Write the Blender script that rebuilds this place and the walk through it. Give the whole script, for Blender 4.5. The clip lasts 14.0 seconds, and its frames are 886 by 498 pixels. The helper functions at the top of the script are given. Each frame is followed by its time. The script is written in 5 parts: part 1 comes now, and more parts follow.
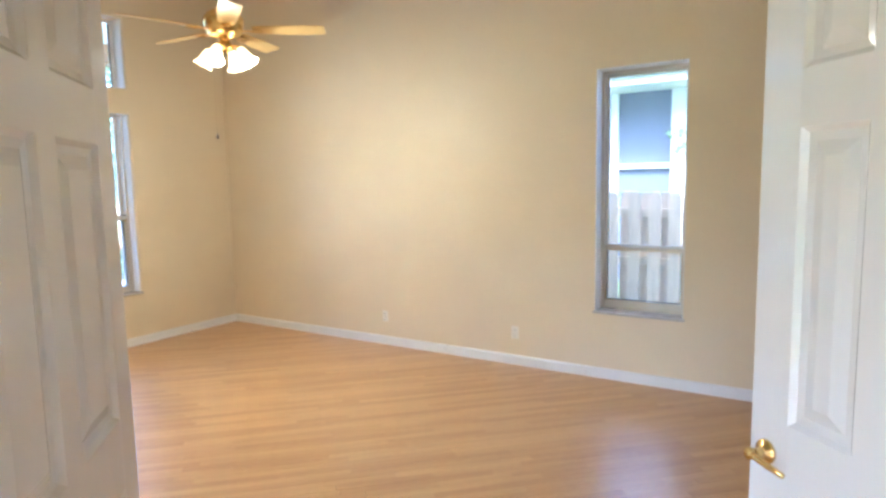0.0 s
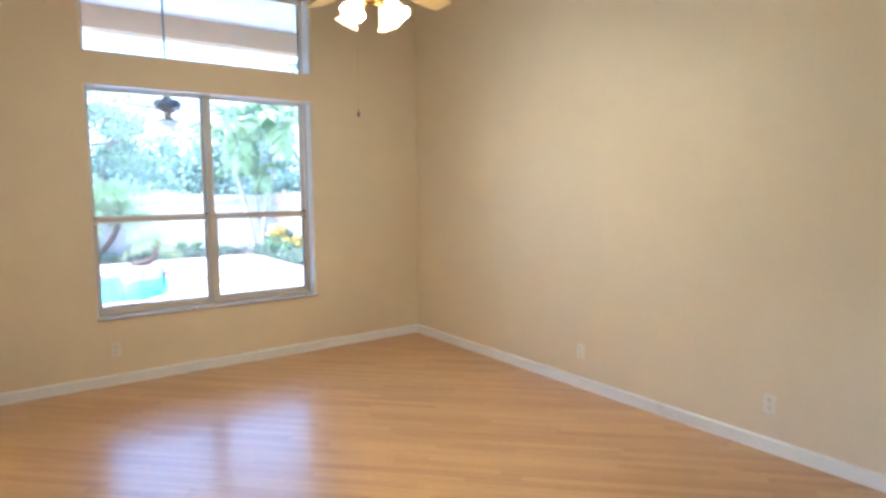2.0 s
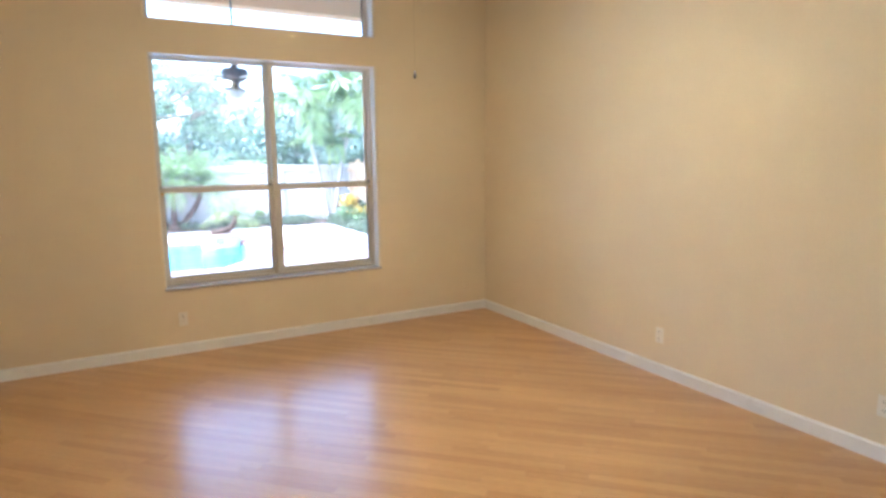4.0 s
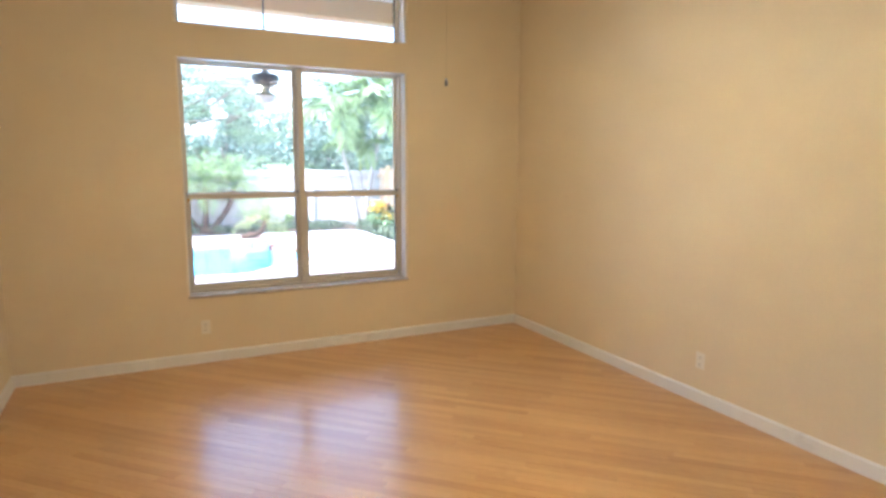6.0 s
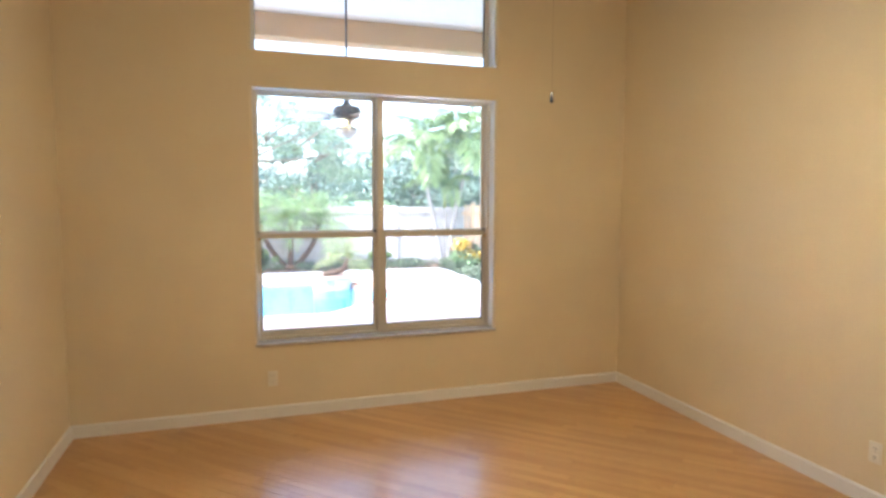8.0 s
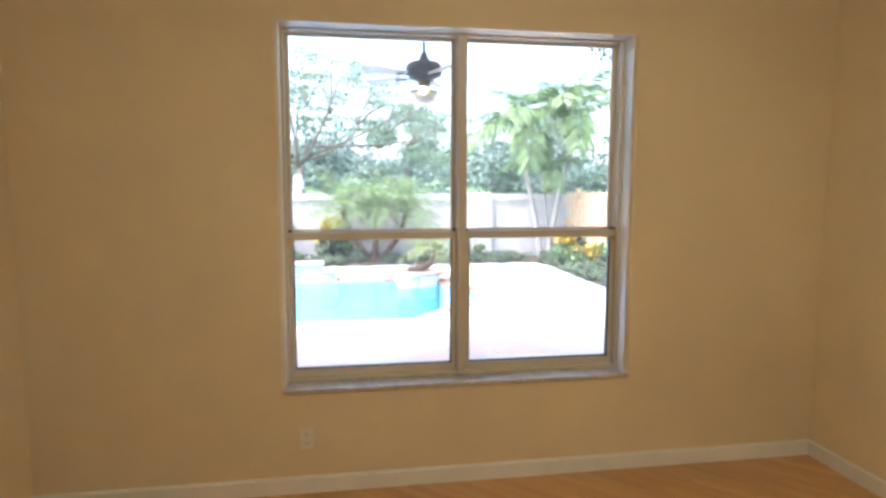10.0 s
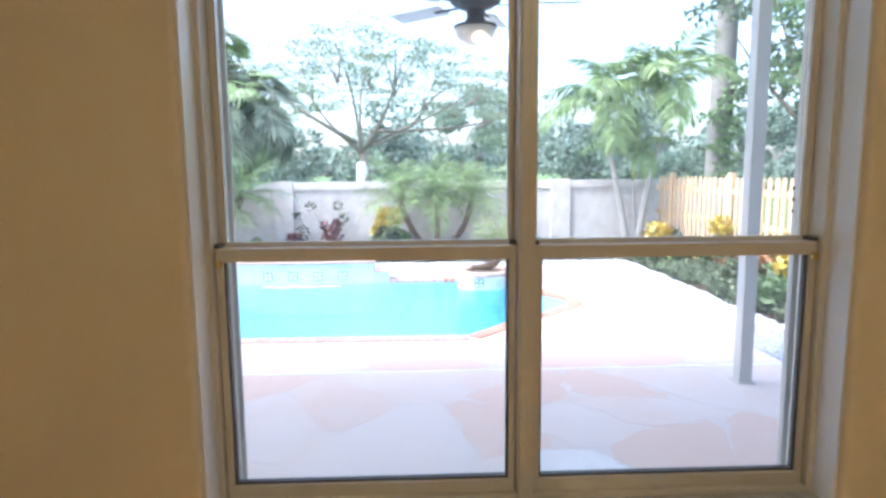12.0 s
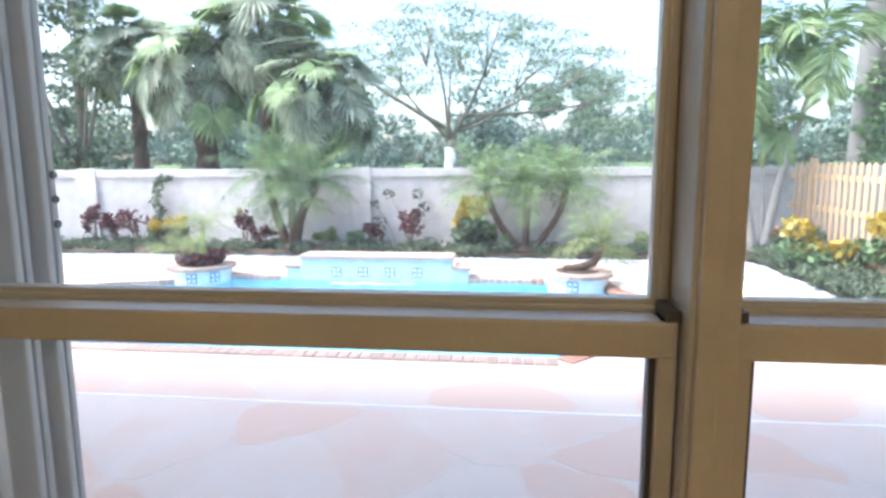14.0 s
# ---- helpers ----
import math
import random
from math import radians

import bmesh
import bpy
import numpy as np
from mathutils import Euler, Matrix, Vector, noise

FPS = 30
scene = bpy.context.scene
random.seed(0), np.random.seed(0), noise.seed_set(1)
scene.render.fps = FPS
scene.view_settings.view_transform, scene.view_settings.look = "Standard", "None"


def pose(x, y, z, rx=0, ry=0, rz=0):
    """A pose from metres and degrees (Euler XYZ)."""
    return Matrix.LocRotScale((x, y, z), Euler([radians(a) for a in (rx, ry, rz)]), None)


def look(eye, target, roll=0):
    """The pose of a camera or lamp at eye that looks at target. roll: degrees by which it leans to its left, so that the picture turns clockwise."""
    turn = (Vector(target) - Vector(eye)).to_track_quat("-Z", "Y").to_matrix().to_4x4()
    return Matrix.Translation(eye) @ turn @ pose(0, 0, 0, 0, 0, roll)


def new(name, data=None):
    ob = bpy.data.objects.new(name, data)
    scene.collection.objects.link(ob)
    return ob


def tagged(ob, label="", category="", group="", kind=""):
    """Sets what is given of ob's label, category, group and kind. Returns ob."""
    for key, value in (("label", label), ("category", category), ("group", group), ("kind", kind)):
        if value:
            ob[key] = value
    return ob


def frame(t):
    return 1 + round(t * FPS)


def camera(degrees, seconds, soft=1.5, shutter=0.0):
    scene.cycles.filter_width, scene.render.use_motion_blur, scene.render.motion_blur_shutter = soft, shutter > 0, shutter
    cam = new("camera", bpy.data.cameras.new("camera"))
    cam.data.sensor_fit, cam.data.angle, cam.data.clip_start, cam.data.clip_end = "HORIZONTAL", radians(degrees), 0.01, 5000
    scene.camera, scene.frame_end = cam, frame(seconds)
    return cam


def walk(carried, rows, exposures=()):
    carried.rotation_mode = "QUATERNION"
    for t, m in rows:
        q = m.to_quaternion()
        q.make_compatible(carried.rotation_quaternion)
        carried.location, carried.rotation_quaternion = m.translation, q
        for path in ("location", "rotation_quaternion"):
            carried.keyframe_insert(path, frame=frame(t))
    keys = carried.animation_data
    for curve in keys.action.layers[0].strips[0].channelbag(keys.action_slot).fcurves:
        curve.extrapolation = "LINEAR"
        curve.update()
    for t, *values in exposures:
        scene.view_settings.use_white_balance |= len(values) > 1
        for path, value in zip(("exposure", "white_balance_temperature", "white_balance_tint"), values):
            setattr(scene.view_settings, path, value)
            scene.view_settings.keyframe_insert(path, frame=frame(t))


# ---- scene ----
cam = camera(72.6, 14.0, soft=2.9)
PATH = [
    (0, (0.738, 0.440, 1.688), (-0.316, 2.122, 1.466), -1.1),
    (0.5, (0.668, 0.850, 1.675), (-0.610, 2.376, 1.460), -0.9),
    (1, (0.513, 1.250, 1.665), (-0.920, 2.629, 1.452), -0.9),
    (1.5, (0.298, 1.501, 1.638), (-1.235, 2.770, 1.432), -0.0),
    (2, (0.106, 1.669, 1.632), (-1.499, 2.844, 1.424), -0.3),
    (2.5, (0.045, 1.789, 1.630), (-1.627, 2.865, 1.407), -0.6),
    (3, (0.030, 1.821, 1.625), (-1.668, 2.846, 1.376), -0.6),
    (5.5, (-0.250, 1.995, 1.646), (-2.009, 2.881, 1.293), -0.7),
    (6, (-0.248, 1.986, 1.657), (-2.024, 2.859, 1.371), 0.3),
    (6.5, (-0.274, 1.996, 1.671), (-2.077, 2.829, 1.434), 0.3),
    (7, (-0.322, 2.044, 1.679), (-2.158, 2.812, 1.479), 0.0),
    (7.5, (-0.532, 2.123, 1.656), (-2.399, 2.818, 1.476), -0.2),
    (8, (-0.833, 2.187, 1.650), (-2.726, 2.811, 1.483), 0.2),
    (10.5, (-2.69, 2.668, 1.632), (-4.661, 2.921, 1.405), -0.2),
    (11, (-3.092, 2.716, 1.61), (-5.067, 2.92, 1.375), -0.4),
    (11.5, (-3.449, 2.783, 1.602), (-5.429, 2.932, 1.36), -0.5),
    (12, (-3.778, 2.903, 1.606), (-5.760, 2.975, 1.353), -0.5),
    (12.5, (-4.125, 2.944, 1.573), (-6.109, 2.954, 1.32), -0.7),
    (13, (-4.429, 2.957, 1.581), (-6.41, 2.909, 1.314), -0.8),
    (13.5, (-4.7, 3.017, 1.575), (-6.674, 2.867, 1.291), -0.5),
    (14, (-4.937, 3.014, 1.558), (-6.902, 2.780, 1.268), -0.4),
]
EXPOSURES = [(0.0, 3.85, 4750, 10), (0.5, 3.85, 4750, 10), (1.0, 3.68, 4750, 10), (3.0, 3.42, 4950, 12), (5.5, 3.38, 5450, 12), (8.0, 3.2, 5850, 12), (10.5, 2.75, 5950, 11), (12.0, 2.45, 5800, 10), (14.0, 2.2, 5950, 9)]
walk(cam, [(t, look(eye, target, roll)) for t, eye, target, roll in PATH], EXPOSURES)

# ---- world, sun, exposure ----
SUN_EL, SUN_AZ = 58.0, 165.0
world = bpy.data.worlds.new("sky")
scene.world = world
world.use_nodes = True
sky = world.node_tree.nodes.new("ShaderNodeTexSky")
sky.sky_type = "NISHITA"
sky.sun_disc = False
sky.sun_elevation, sky.sun_rotation = radians(SUN_EL), radians(SUN_AZ)
sky.air_density, sky.dust_density, sky.ozone_density = 1.0, 4.0, 1.0
bg = world.node_tree.nodes["Background"]
bg.inputs["Strength"].default_value = 0.15
world.node_tree.links.new(sky.outputs["Color"], bg.inputs["Color"])
sun = new("sun", bpy.data.lights.new("sun", "SUN"))
FAN_WATTS = 2.7
sun.data.energy, sun.data.angle, sun.data.color = 1.15, radians(25), (1.0, 0.95, 0.88)
sun.matrix_world = pose(0, 0, 20, 90 - SUN_EL, 0, 180 - SUN_AZ)

# ---- materials ----
def material(name, base, rough=0.6, metal=0.0, vary=0.08, scale=3.0, fine=40.0, bump=0.05, depth=0.004, spec=0.5, stretch=None, tone=None, random_amount=0.0, coat=0.0, trans=0.0):
    """A surface with broad and fine variation of tone, relief and roughness, in metres."""
    m = bpy.data.materials.new(name)
    m.use_nodes = True
    n, l = m.node_tree.nodes, m.node_tree.links
    b = n["Principled BSDF"]
    geo = n.new("ShaderNodeNewGeometry")
    mp = n.new("ShaderNodeMapping")
    l.new(geo.outputs["Position"], mp.inputs["Vector"])
    if stretch:
        mp.vector_type = "TEXTURE"
        mp.inputs["Rotation"].default_value = (0, 0, radians(stretch[3]))
        mp.inputs["Scale"].default_value = [1 / k for k in stretch[:3]]
    broad, grain = n.new("ShaderNodeTexNoise"), n.new("ShaderNodeTexNoise")
    broad.inputs["Scale"].default_value, grain.inputs["Scale"].default_value = scale, fine
    broad.inputs["Detail"].default_value, grain.inputs["Detail"].default_value = 4, 6
    for t in (broad, grain):
        l.new(mp.outputs["Vector"], t.inputs["Vector"])
    add = n.new("ShaderNodeMath")
    add.operation = "ADD"
    l.new(broad.outputs["Fac"], add.inputs[0])
    l.new(grain.outputs["Fac"], add.inputs[1])
    last = add.outputs[0]
    if random_amount:
        info, isl, sm, fr = n.new("ShaderNodeObjectInfo"), geo, n.new("ShaderNodeMath"), n.new("ShaderNodeMath")
        sm.operation, fr.operation = "ADD", "FRACT"
        l.new(info.outputs["Random"], sm.inputs[0])
        l.new(isl.outputs["Random Per Island"], sm.inputs[1])
        l.new(sm.outputs[0], fr.inputs[0])
        mul = n.new("ShaderNodeMath")
        mul.operation = "MULTIPLY_ADD"
        l.new(fr.outputs[0], mul.inputs[0])
        mul.inputs[1].default_value = random_amount
        l.new(last, mul.inputs[2])
        off = n.new("ShaderNodeMath")
        off.operation = "SUBTRACT"
        l.new(mul.outputs[0], off.inputs[0])
        off.inputs[1].default_value = random_amount / 2
        last = off.outputs[0]
    ramp = n.new("ShaderNodeMapRange")
    ramp.inputs["From Min"].default_value, ramp.inputs["From Max"].default_value = 0.55, 1.45
    l.new(last, ramp.inputs["Value"])
    mix = n.new("ShaderNodeMix")
    mix.data_type = "RGBA"
    dark = tone or tuple(c * (1 - 2 * vary) for c in base)
    light = tuple(min(1, c * (1 + vary)) for c in base)
    mix.inputs["A"].default_value, mix.inputs["B"].default_value = (*dark, 1), (*light, 1)
    l.new(ramp.outputs["Result"], mix.inputs["Factor"])
    l.new(mix.outputs["Result"], b.inputs["Base Color"])
    rr = n.new("ShaderNodeMapRange")
    rr.inputs["To Min"].default_value, rr.inputs["To Max"].default_value = max(0.02, rough - 0.08), min(1, rough + 0.08)
    l.new(broad.outputs["Fac"], rr.inputs["Value"])
    l.new(rr.outputs["Result"], b.inputs["Roughness"])
    bp = n.new("ShaderNodeBump")
    bp.inputs["Strength"].default_value, bp.inputs["Distance"].default_value = bump, depth
    l.new(grain.outputs["Fac"], bp.inputs["Height"])
    l.new(bp.outputs["Normal"], b.inputs["Normal"])
    b.inputs["Metallic"].default_value, b.inputs["Specular IOR Level"].default_value = metal, spec
    b.inputs["Coat Weight"].default_value, b.inputs["Coat Roughness"].default_value = coat, 0.2
    if trans:
        tr, ms = n.new("ShaderNodeBsdfTranslucent"), n.new("ShaderNodeMixShader")
        l.new(mix.outputs["Result"], tr.inputs["Color"])
        ms.inputs["Fac"].default_value = trans
        l.new(b.outputs[0], ms.inputs[1])
        l.new(tr.outputs[0], ms.inputs[2])
        l.new(ms.outputs[0], n["Material Output"].inputs["Surface"])
    return m


def glass_material(name, tint=(1, 1, 1), gloss=0.02, haze=0.035):
    """Clear glass with an added film that scatters daylight, putting in the garden's haze."""
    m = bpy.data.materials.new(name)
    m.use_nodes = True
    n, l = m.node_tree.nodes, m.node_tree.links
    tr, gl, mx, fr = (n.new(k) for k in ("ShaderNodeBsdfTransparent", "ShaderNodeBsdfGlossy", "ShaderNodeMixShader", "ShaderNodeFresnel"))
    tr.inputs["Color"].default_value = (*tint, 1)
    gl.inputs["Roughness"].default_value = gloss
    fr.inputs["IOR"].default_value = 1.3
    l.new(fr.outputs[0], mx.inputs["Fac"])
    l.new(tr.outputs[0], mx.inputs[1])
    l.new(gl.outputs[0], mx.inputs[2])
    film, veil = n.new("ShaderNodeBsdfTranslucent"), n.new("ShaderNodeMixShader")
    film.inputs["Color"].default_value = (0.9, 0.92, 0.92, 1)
    veil.inputs["Fac"].default_value = haze
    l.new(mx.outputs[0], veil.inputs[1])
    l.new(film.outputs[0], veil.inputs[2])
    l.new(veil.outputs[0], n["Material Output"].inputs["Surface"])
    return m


def glow_material(name, color, strength):
    m = bpy.data.materials.new(name)
    m.use_nodes = True
    b = m.node_tree.nodes["Principled BSDF"]
    b.inputs["Base Color"].default_value = (0.9, 0.85, 0.75, 1)
    b.inputs["Roughness"].default_value = 0.3
    b.inputs["Emission Color"].default_value = (*color, 1)
    b.inputs["Emission Strength"].default_value = strength
    return m


PAINT = material("peach_wall_paint", (0.765, 0.655, 0.465), 0.55, vary=0.03, scale=1.2, fine=120, bump=0.12, depth=0.002, spec=0.35)
CEILING_PAINT = material("ceiling_paint", (0.82, 0.78, 0.70), 0.8, vary=0.03, fine=60, bump=0.2)
WHITE = material("white_semigloss_paint", (0.80, 0.79, 0.77), 0.3, vary=0.03, scale=2, fine=90, bump=0.05, depth=0.002)
DOOR_PAINT = material("white_door_paint", (0.80, 0.79, 0.78), 0.16, vary=0.008, scale=2, fine=26, bump=0.03, depth=0.002, stretch=(6, 6, 0.5, 0))
PLASTIC = material("ivory_plastic", (0.81, 0.76, 0.66), 0.35, vary=0.02, bump=0.01)
SLOT = material("dark_slot", (0.03, 0.03, 0.03), 0.6)
OAK = material("red_oak_strip", (0.60, 0.365, 0.155), 0.36, vary=0.10, scale=1.6, fine=24, bump=0.06, depth=0.001, stretch=(0.8, 9.0, 1.0, 45), tone=(0.46, 0.255, 0.10), random_amount=0.47, coat=0.5)
SUBFLOOR = material("brown_floor_joint", (0.33, 0.19, 0.08), 0.5)
ALU = material("beige_aluminium", (0.66, 0.61, 0.52), 0.38, vary=0.04, scale=6, fine=200, bump=0.02, depth=0.001)
DARK_SEAL = material("dark_rubber_seal", (0.09, 0.08, 0.07), 0.6)
BRASS = material("polished_brass", (0.80, 0.58, 0.22), 0.18, metal=1.0, vary=0.05, bump=0.02, depth=0.001)
AGED_BRASS = material("dull_aged_brass", (0.22, 0.16, 0.08), 0.55, metal=0.3, vary=0.05)
MARBLE = material("grey_veined_marble", (0.62, 0.59, 0.55), 0.22, vary=0.06, scale=5, fine=14, bump=0.02, tone=(0.36, 0.34, 0.32), stretch=(1, 2.2, 1, 30))
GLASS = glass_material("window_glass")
SHUTTER = material("white_shutter_aluminium", (0.52, 0.51, 0.49), 0.42, vary=0.05, scale=4, bump=0.03)
BLADE = material("light_oak_blade", (0.66, 0.46, 0.17), 0.35, vary=0.10, fine=60, stretch=(1, 1, 1, 0), coat=0.2)
SHADE_GLOW = glow_material("lit_frosted_glass", (1.0, 0.62, 0.22), 0.4)
STUCCO = material("pale_stucco", (0.68, 0.62, 0.54), 0.9, vary=0.06, fine=50, bump=0.35)
PORCH = material("white_porch_ceiling", (0.80, 0.79, 0.76), 0.8, vary=0.03, fine=30, bump=0.15)
BEAM = material("tan_stucco_beam", (0.50, 0.32, 0.17), 0.85, vary=0.05, fine=50, bump=0.3)
WALLSTONE = material("weathered_white_precast", (0.61, 0.605, 0.595), 0.9, vary=0.08, scale=1.1, fine=5, bump=0.12, depth=0.006, tone=(0.40, 0.39, 0.375))
FLAG = material("pink_flagstone", (0.61, 0.455, 0.375), 0.75, vary=0.04, scale=2.6, fine=9, bump=0.12, depth=0.003, tone=(0.64, 0.565, 0.515), random_amount=1.3)
FLAG_PALE = material("pale_limestone_flag", (0.70, 0.67, 0.65), 0.75, vary=0.06, scale=3, fine=12, bump=0.12, depth=0.003)
GROUT = material("pale_mortar", (0.64, 0.565, 0.515), 0.9, vary=0.05, fine=30, bump=0.15)
JOINT = material("white_joint_filler", (0.80, 0.80, 0.80), 0.7, vary=0.04)
COPING = material("terracotta_brick_coping", (0.45, 0.33, 0.28), 0.75, vary=0.14, scale=8, fine=60, bump=0.3, random_amount=0.4)
COPING_RED = material("red_brick_coping", (0.40, 0.205, 0.145), 0.75, vary=0.14, scale=8, fine=60, bump=0.3, random_amount=0.4)
COPING_PALE = material("pale_pink_coping", (0.48, 0.335, 0.275), 0.75, vary=0.1, scale=5, fine=40, bump=0.25, random_amount=0.3)
POOL_TILE = material("pale_blue_tile", (0.46, 0.555, 0.62), 0.2, vary=0.12, scale=9, fine=40, bump=0.02, random_amount=0.3)
FROTH = material("white_water_froth", (0.80, 0.86, 0.90), 0.7, vary=0.06, scale=9, trans=0.3)
# planter footing: the shade under water is put into its deep blue
SUBMERGED_BLUE = material("submerged_shade_blue", (0.20, 0.50, 0.70), 0.3, vary=0.08, scale=9, fine=40, bump=0.02)
DRUM_TILE = material("white_planter_tile", (0.70, 0.72, 0.74), 0.25, vary=0.06, scale=9, fine=40, bump=0.02)
POOL_PLASTER = material("turquoise_plaster", (0.50, 0.74, 0.86), 0.6, vary=0.05, scale=1.2)
TILE_WHITE = material("glazed_white_tile", (0.72, 0.76, 0.80), 0.15, vary=0.04)
TILE_BLUE = material("cobalt_glaze", (0.12, 0.20, 0.38), 0.15, vary=0.08)
GRAVEL = material("white_river_gravel", (0.50, 0.54, 0.60), 0.85, vary=0.2, scale=12, fine=30, bump=0.8, depth=0.02, random_amount=0.5)
SOIL = material("dark_mulch", (0.10, 0.075, 0.055), 0.95, vary=0.3, scale=8, fine=40, bump=0.8, depth=0.02)
LAWN = material("lawn", (0.10, 0.17, 0.05), 0.9, vary=0.3, scale=3, fine=60, bump=0.8, depth=0.03)
CEDAR = material("new_pine_pickets", (0.62, 0.45, 0.28), 0.7, vary=0.12, scale=3, fine=30, bump=0.2, stretch=(8, 8, 0.7, 0), random_amount=0.4)
GREYWOOD = material("weathered_fence_boards", (0.70, 0.555, 0.41), 0.8, vary=0.14, scale=3, fine=30, bump=0.3, stretch=(8, 8, 0.7, 0), random_amount=0.5)
ROYAL_TRUNK = material("grey_banded_trunk", (0.20, 0.195, 0.19), 0.9, vary=0.2, scale=3, fine=8, bump=0.5, depth=0.02, stretch=(0.4, 0.4, 4, 0))
BARK = material("grey_bark", (0.27, 0.23, 0.19), 0.95, vary=0.25, scale=5, fine=30, bump=0.7, depth=0.02, stretch=(1, 1, 3, 0))
PALMBARK = material("brown_fibrous_palm_bark", (0.125, 0.08, 0.055), 0.95, vary=0.3, scale=8, fine=40, bump=0.9, depth=0.03, stretch=(1, 1, 3, 0))
PALE_TRUNK = material("pale_ringed_palm_trunk", (0.37, 0.365, 0.345), 0.85, vary=0.12, scale=4, fine=9, bump=0.4, depth=0.01, stretch=(0.4, 0.4, 5, 0))
LIMEWASH = material("whitewashed_trunk", (0.74, 0.76, 0.78), 0.9, vary=0.05)
GREEN_SHAFT = material("green_crownshaft", (0.30, 0.36, 0.10), 0.5, vary=0.1)
LEAF = material("palm_leaf", (0.155, 0.255, 0.12), 0.45, vary=0.22, scale=2.5, fine=14, bump=0.0, random_amount=0.8, trans=0.3)
LEAF_LIGHT = material("light_palm_leaf", (0.24, 0.35, 0.15), 0.45, vary=0.22, scale=2.5, fine=14, bump=0.0, random_amount=0.8, trans=0.35)
LEAF_GREY = material("grey_green_fan_leaf", (0.42, 0.48, 0.35), 0.4, vary=0.25, scale=2.5, fine=14, bump=0.0, random_amount=0.9, trans=0.5)
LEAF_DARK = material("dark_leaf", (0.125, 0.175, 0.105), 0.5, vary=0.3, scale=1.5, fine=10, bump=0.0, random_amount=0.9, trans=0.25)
LEAF_TREE = material("soft_grey_green_leaf", (0.25, 0.33, 0.22), 0.5, vary=0.25, scale=1.2, fine=10, bump=0.0, random_amount=0.9, trans=0.35)
LEAF_PALE = material("pale_yellow_green_frond", (0.34, 0.40, 0.17), 0.5, vary=0.2, scale=2.5, fine=14, bump=0.0, random_amount=0.8, trans=0.4)
# distance haze is put into this leaf colour, paler and bluer
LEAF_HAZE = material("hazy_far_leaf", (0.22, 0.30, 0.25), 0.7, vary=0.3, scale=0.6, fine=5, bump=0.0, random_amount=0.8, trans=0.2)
LEAF_YELLOW = material("yellow_croton_leaf", (0.46, 0.34, 0.05), 0.4, vary=0.2, scale=4, bump=0.0, random_amount=0.9, trans=0.3, tone=(0.34, 0.30, 0.05))
LEAF_RED = material("maroon_ti_leaf", (0.13, 0.045, 0.05), 0.4, vary=0.3, scale=4, bump=0.0, random_amount=0.9, trans=0.2)
LEAF_PINK = material("pink_croton_leaf", (0.45, 0.22, 0.15), 0.4, vary=0.3, scale=4, bump=0.0, random_amount=0.9, trans=0.2, tone=(0.16, 0.16, 0.06))
ROOF_WHITE = material("white_roof_tile", (0.74, 0.74, 0.74), 0.7, vary=0.06)
SCREEN = material("blue_grey_screen", (0.15, 0.165, 0.205), 0.7, vary=0.06)
FAN_BLACK = material("dark_bronze_fan", (0.045, 0.05, 0.065), 0.6, vary=0.1)
OPAL = material("opal_glass", (0.80, 0.80, 0.80), 0.3, vary=0.02)
PALE_BLADE = material("pale_fan_blade", (0.70, 0.70, 0.72), 0.4, vary=0.03)


def water_material():
    m = bpy.data.materials.new("pool_water")
    m.use_nodes = True
    n, l = m.node_tree.nodes, m.node_tree.links
    tr, gl, mx, fr, bp, nz = (n.new(k) for k in ("ShaderNodeBsdfTransparent", "ShaderNodeBsdfGlossy", "ShaderNodeMixShader", "ShaderNodeFresnel", "ShaderNodeBump", "ShaderNodeTexNoise"))
    tr.inputs["Color"].default_value = (0.74, 0.93, 1.0, 1)
    gl.inputs["Roughness"].default_value = 0.08
    fr.inputs["IOR"].default_value = 1.25
    nz.inputs["Scale"].default_value = 3.0
    bp.inputs["Strength"].default_value, bp.inputs["Distance"].default_value = 0.35, 0.05
    geo = n.new("ShaderNodeNewGeometry")
    l.new(geo.outputs["Position"], nz.inputs["Vector"])
    l.new(nz.outputs["Fac"], bp.inputs["Height"])
    l.new(bp.outputs["Normal"], gl.inputs["Normal"])
    l.new(bp.outputs["Normal"], fr.inputs["Normal"])
    l.new(fr.outputs[0], mx.inputs["Fac"])
    l.new(tr.outputs[0], mx.inputs[1])
    l.new(gl.outputs[0], mx.inputs[2])
    l.new(mx.outputs[0], n["Material Output"].inputs["Surface"])
    return m


WATER = water_material()

# ---- building helpers ----
def link(name, me, mat, parent=None, label="", m=None):
    if mat is not None and not me.materials:
        me.materials.append(mat)
    ob = new(name, me)
    if parent is not None:
        ob.parent = parent
    if m is not None:
        ob.matrix_basis = m
    if label:
        ob["label"] = label
    return ob


def part(name, bm, mat, parent=None, label="", m=None, smooth=False):
    """Links a bmesh as one mesh object under a thing or a part."""
    me = bpy.data.meshes.new(name)
    bmesh.ops.recalc_face_normals(bm, faces=bm.faces[:])
    bm.to_mesh(me)
    bm.free()
    if smooth:
        me.shade_smooth()
    return link(name, me, mat, parent, label, m)


def raw(name, verts, faces, mat, parent=None, label="", m=None):
    me = bpy.data.meshes.new(name)
    me.from_pydata(verts, [], faces)
    return link(name, me, mat, parent, label, m)


def thing(name, label, category, group="", m=None):
    ob = new(name)
    ob.empty_display_size = 0.1
    if m is not None:
        ob.matrix_basis = m
    return tagged(ob, label, category, group)


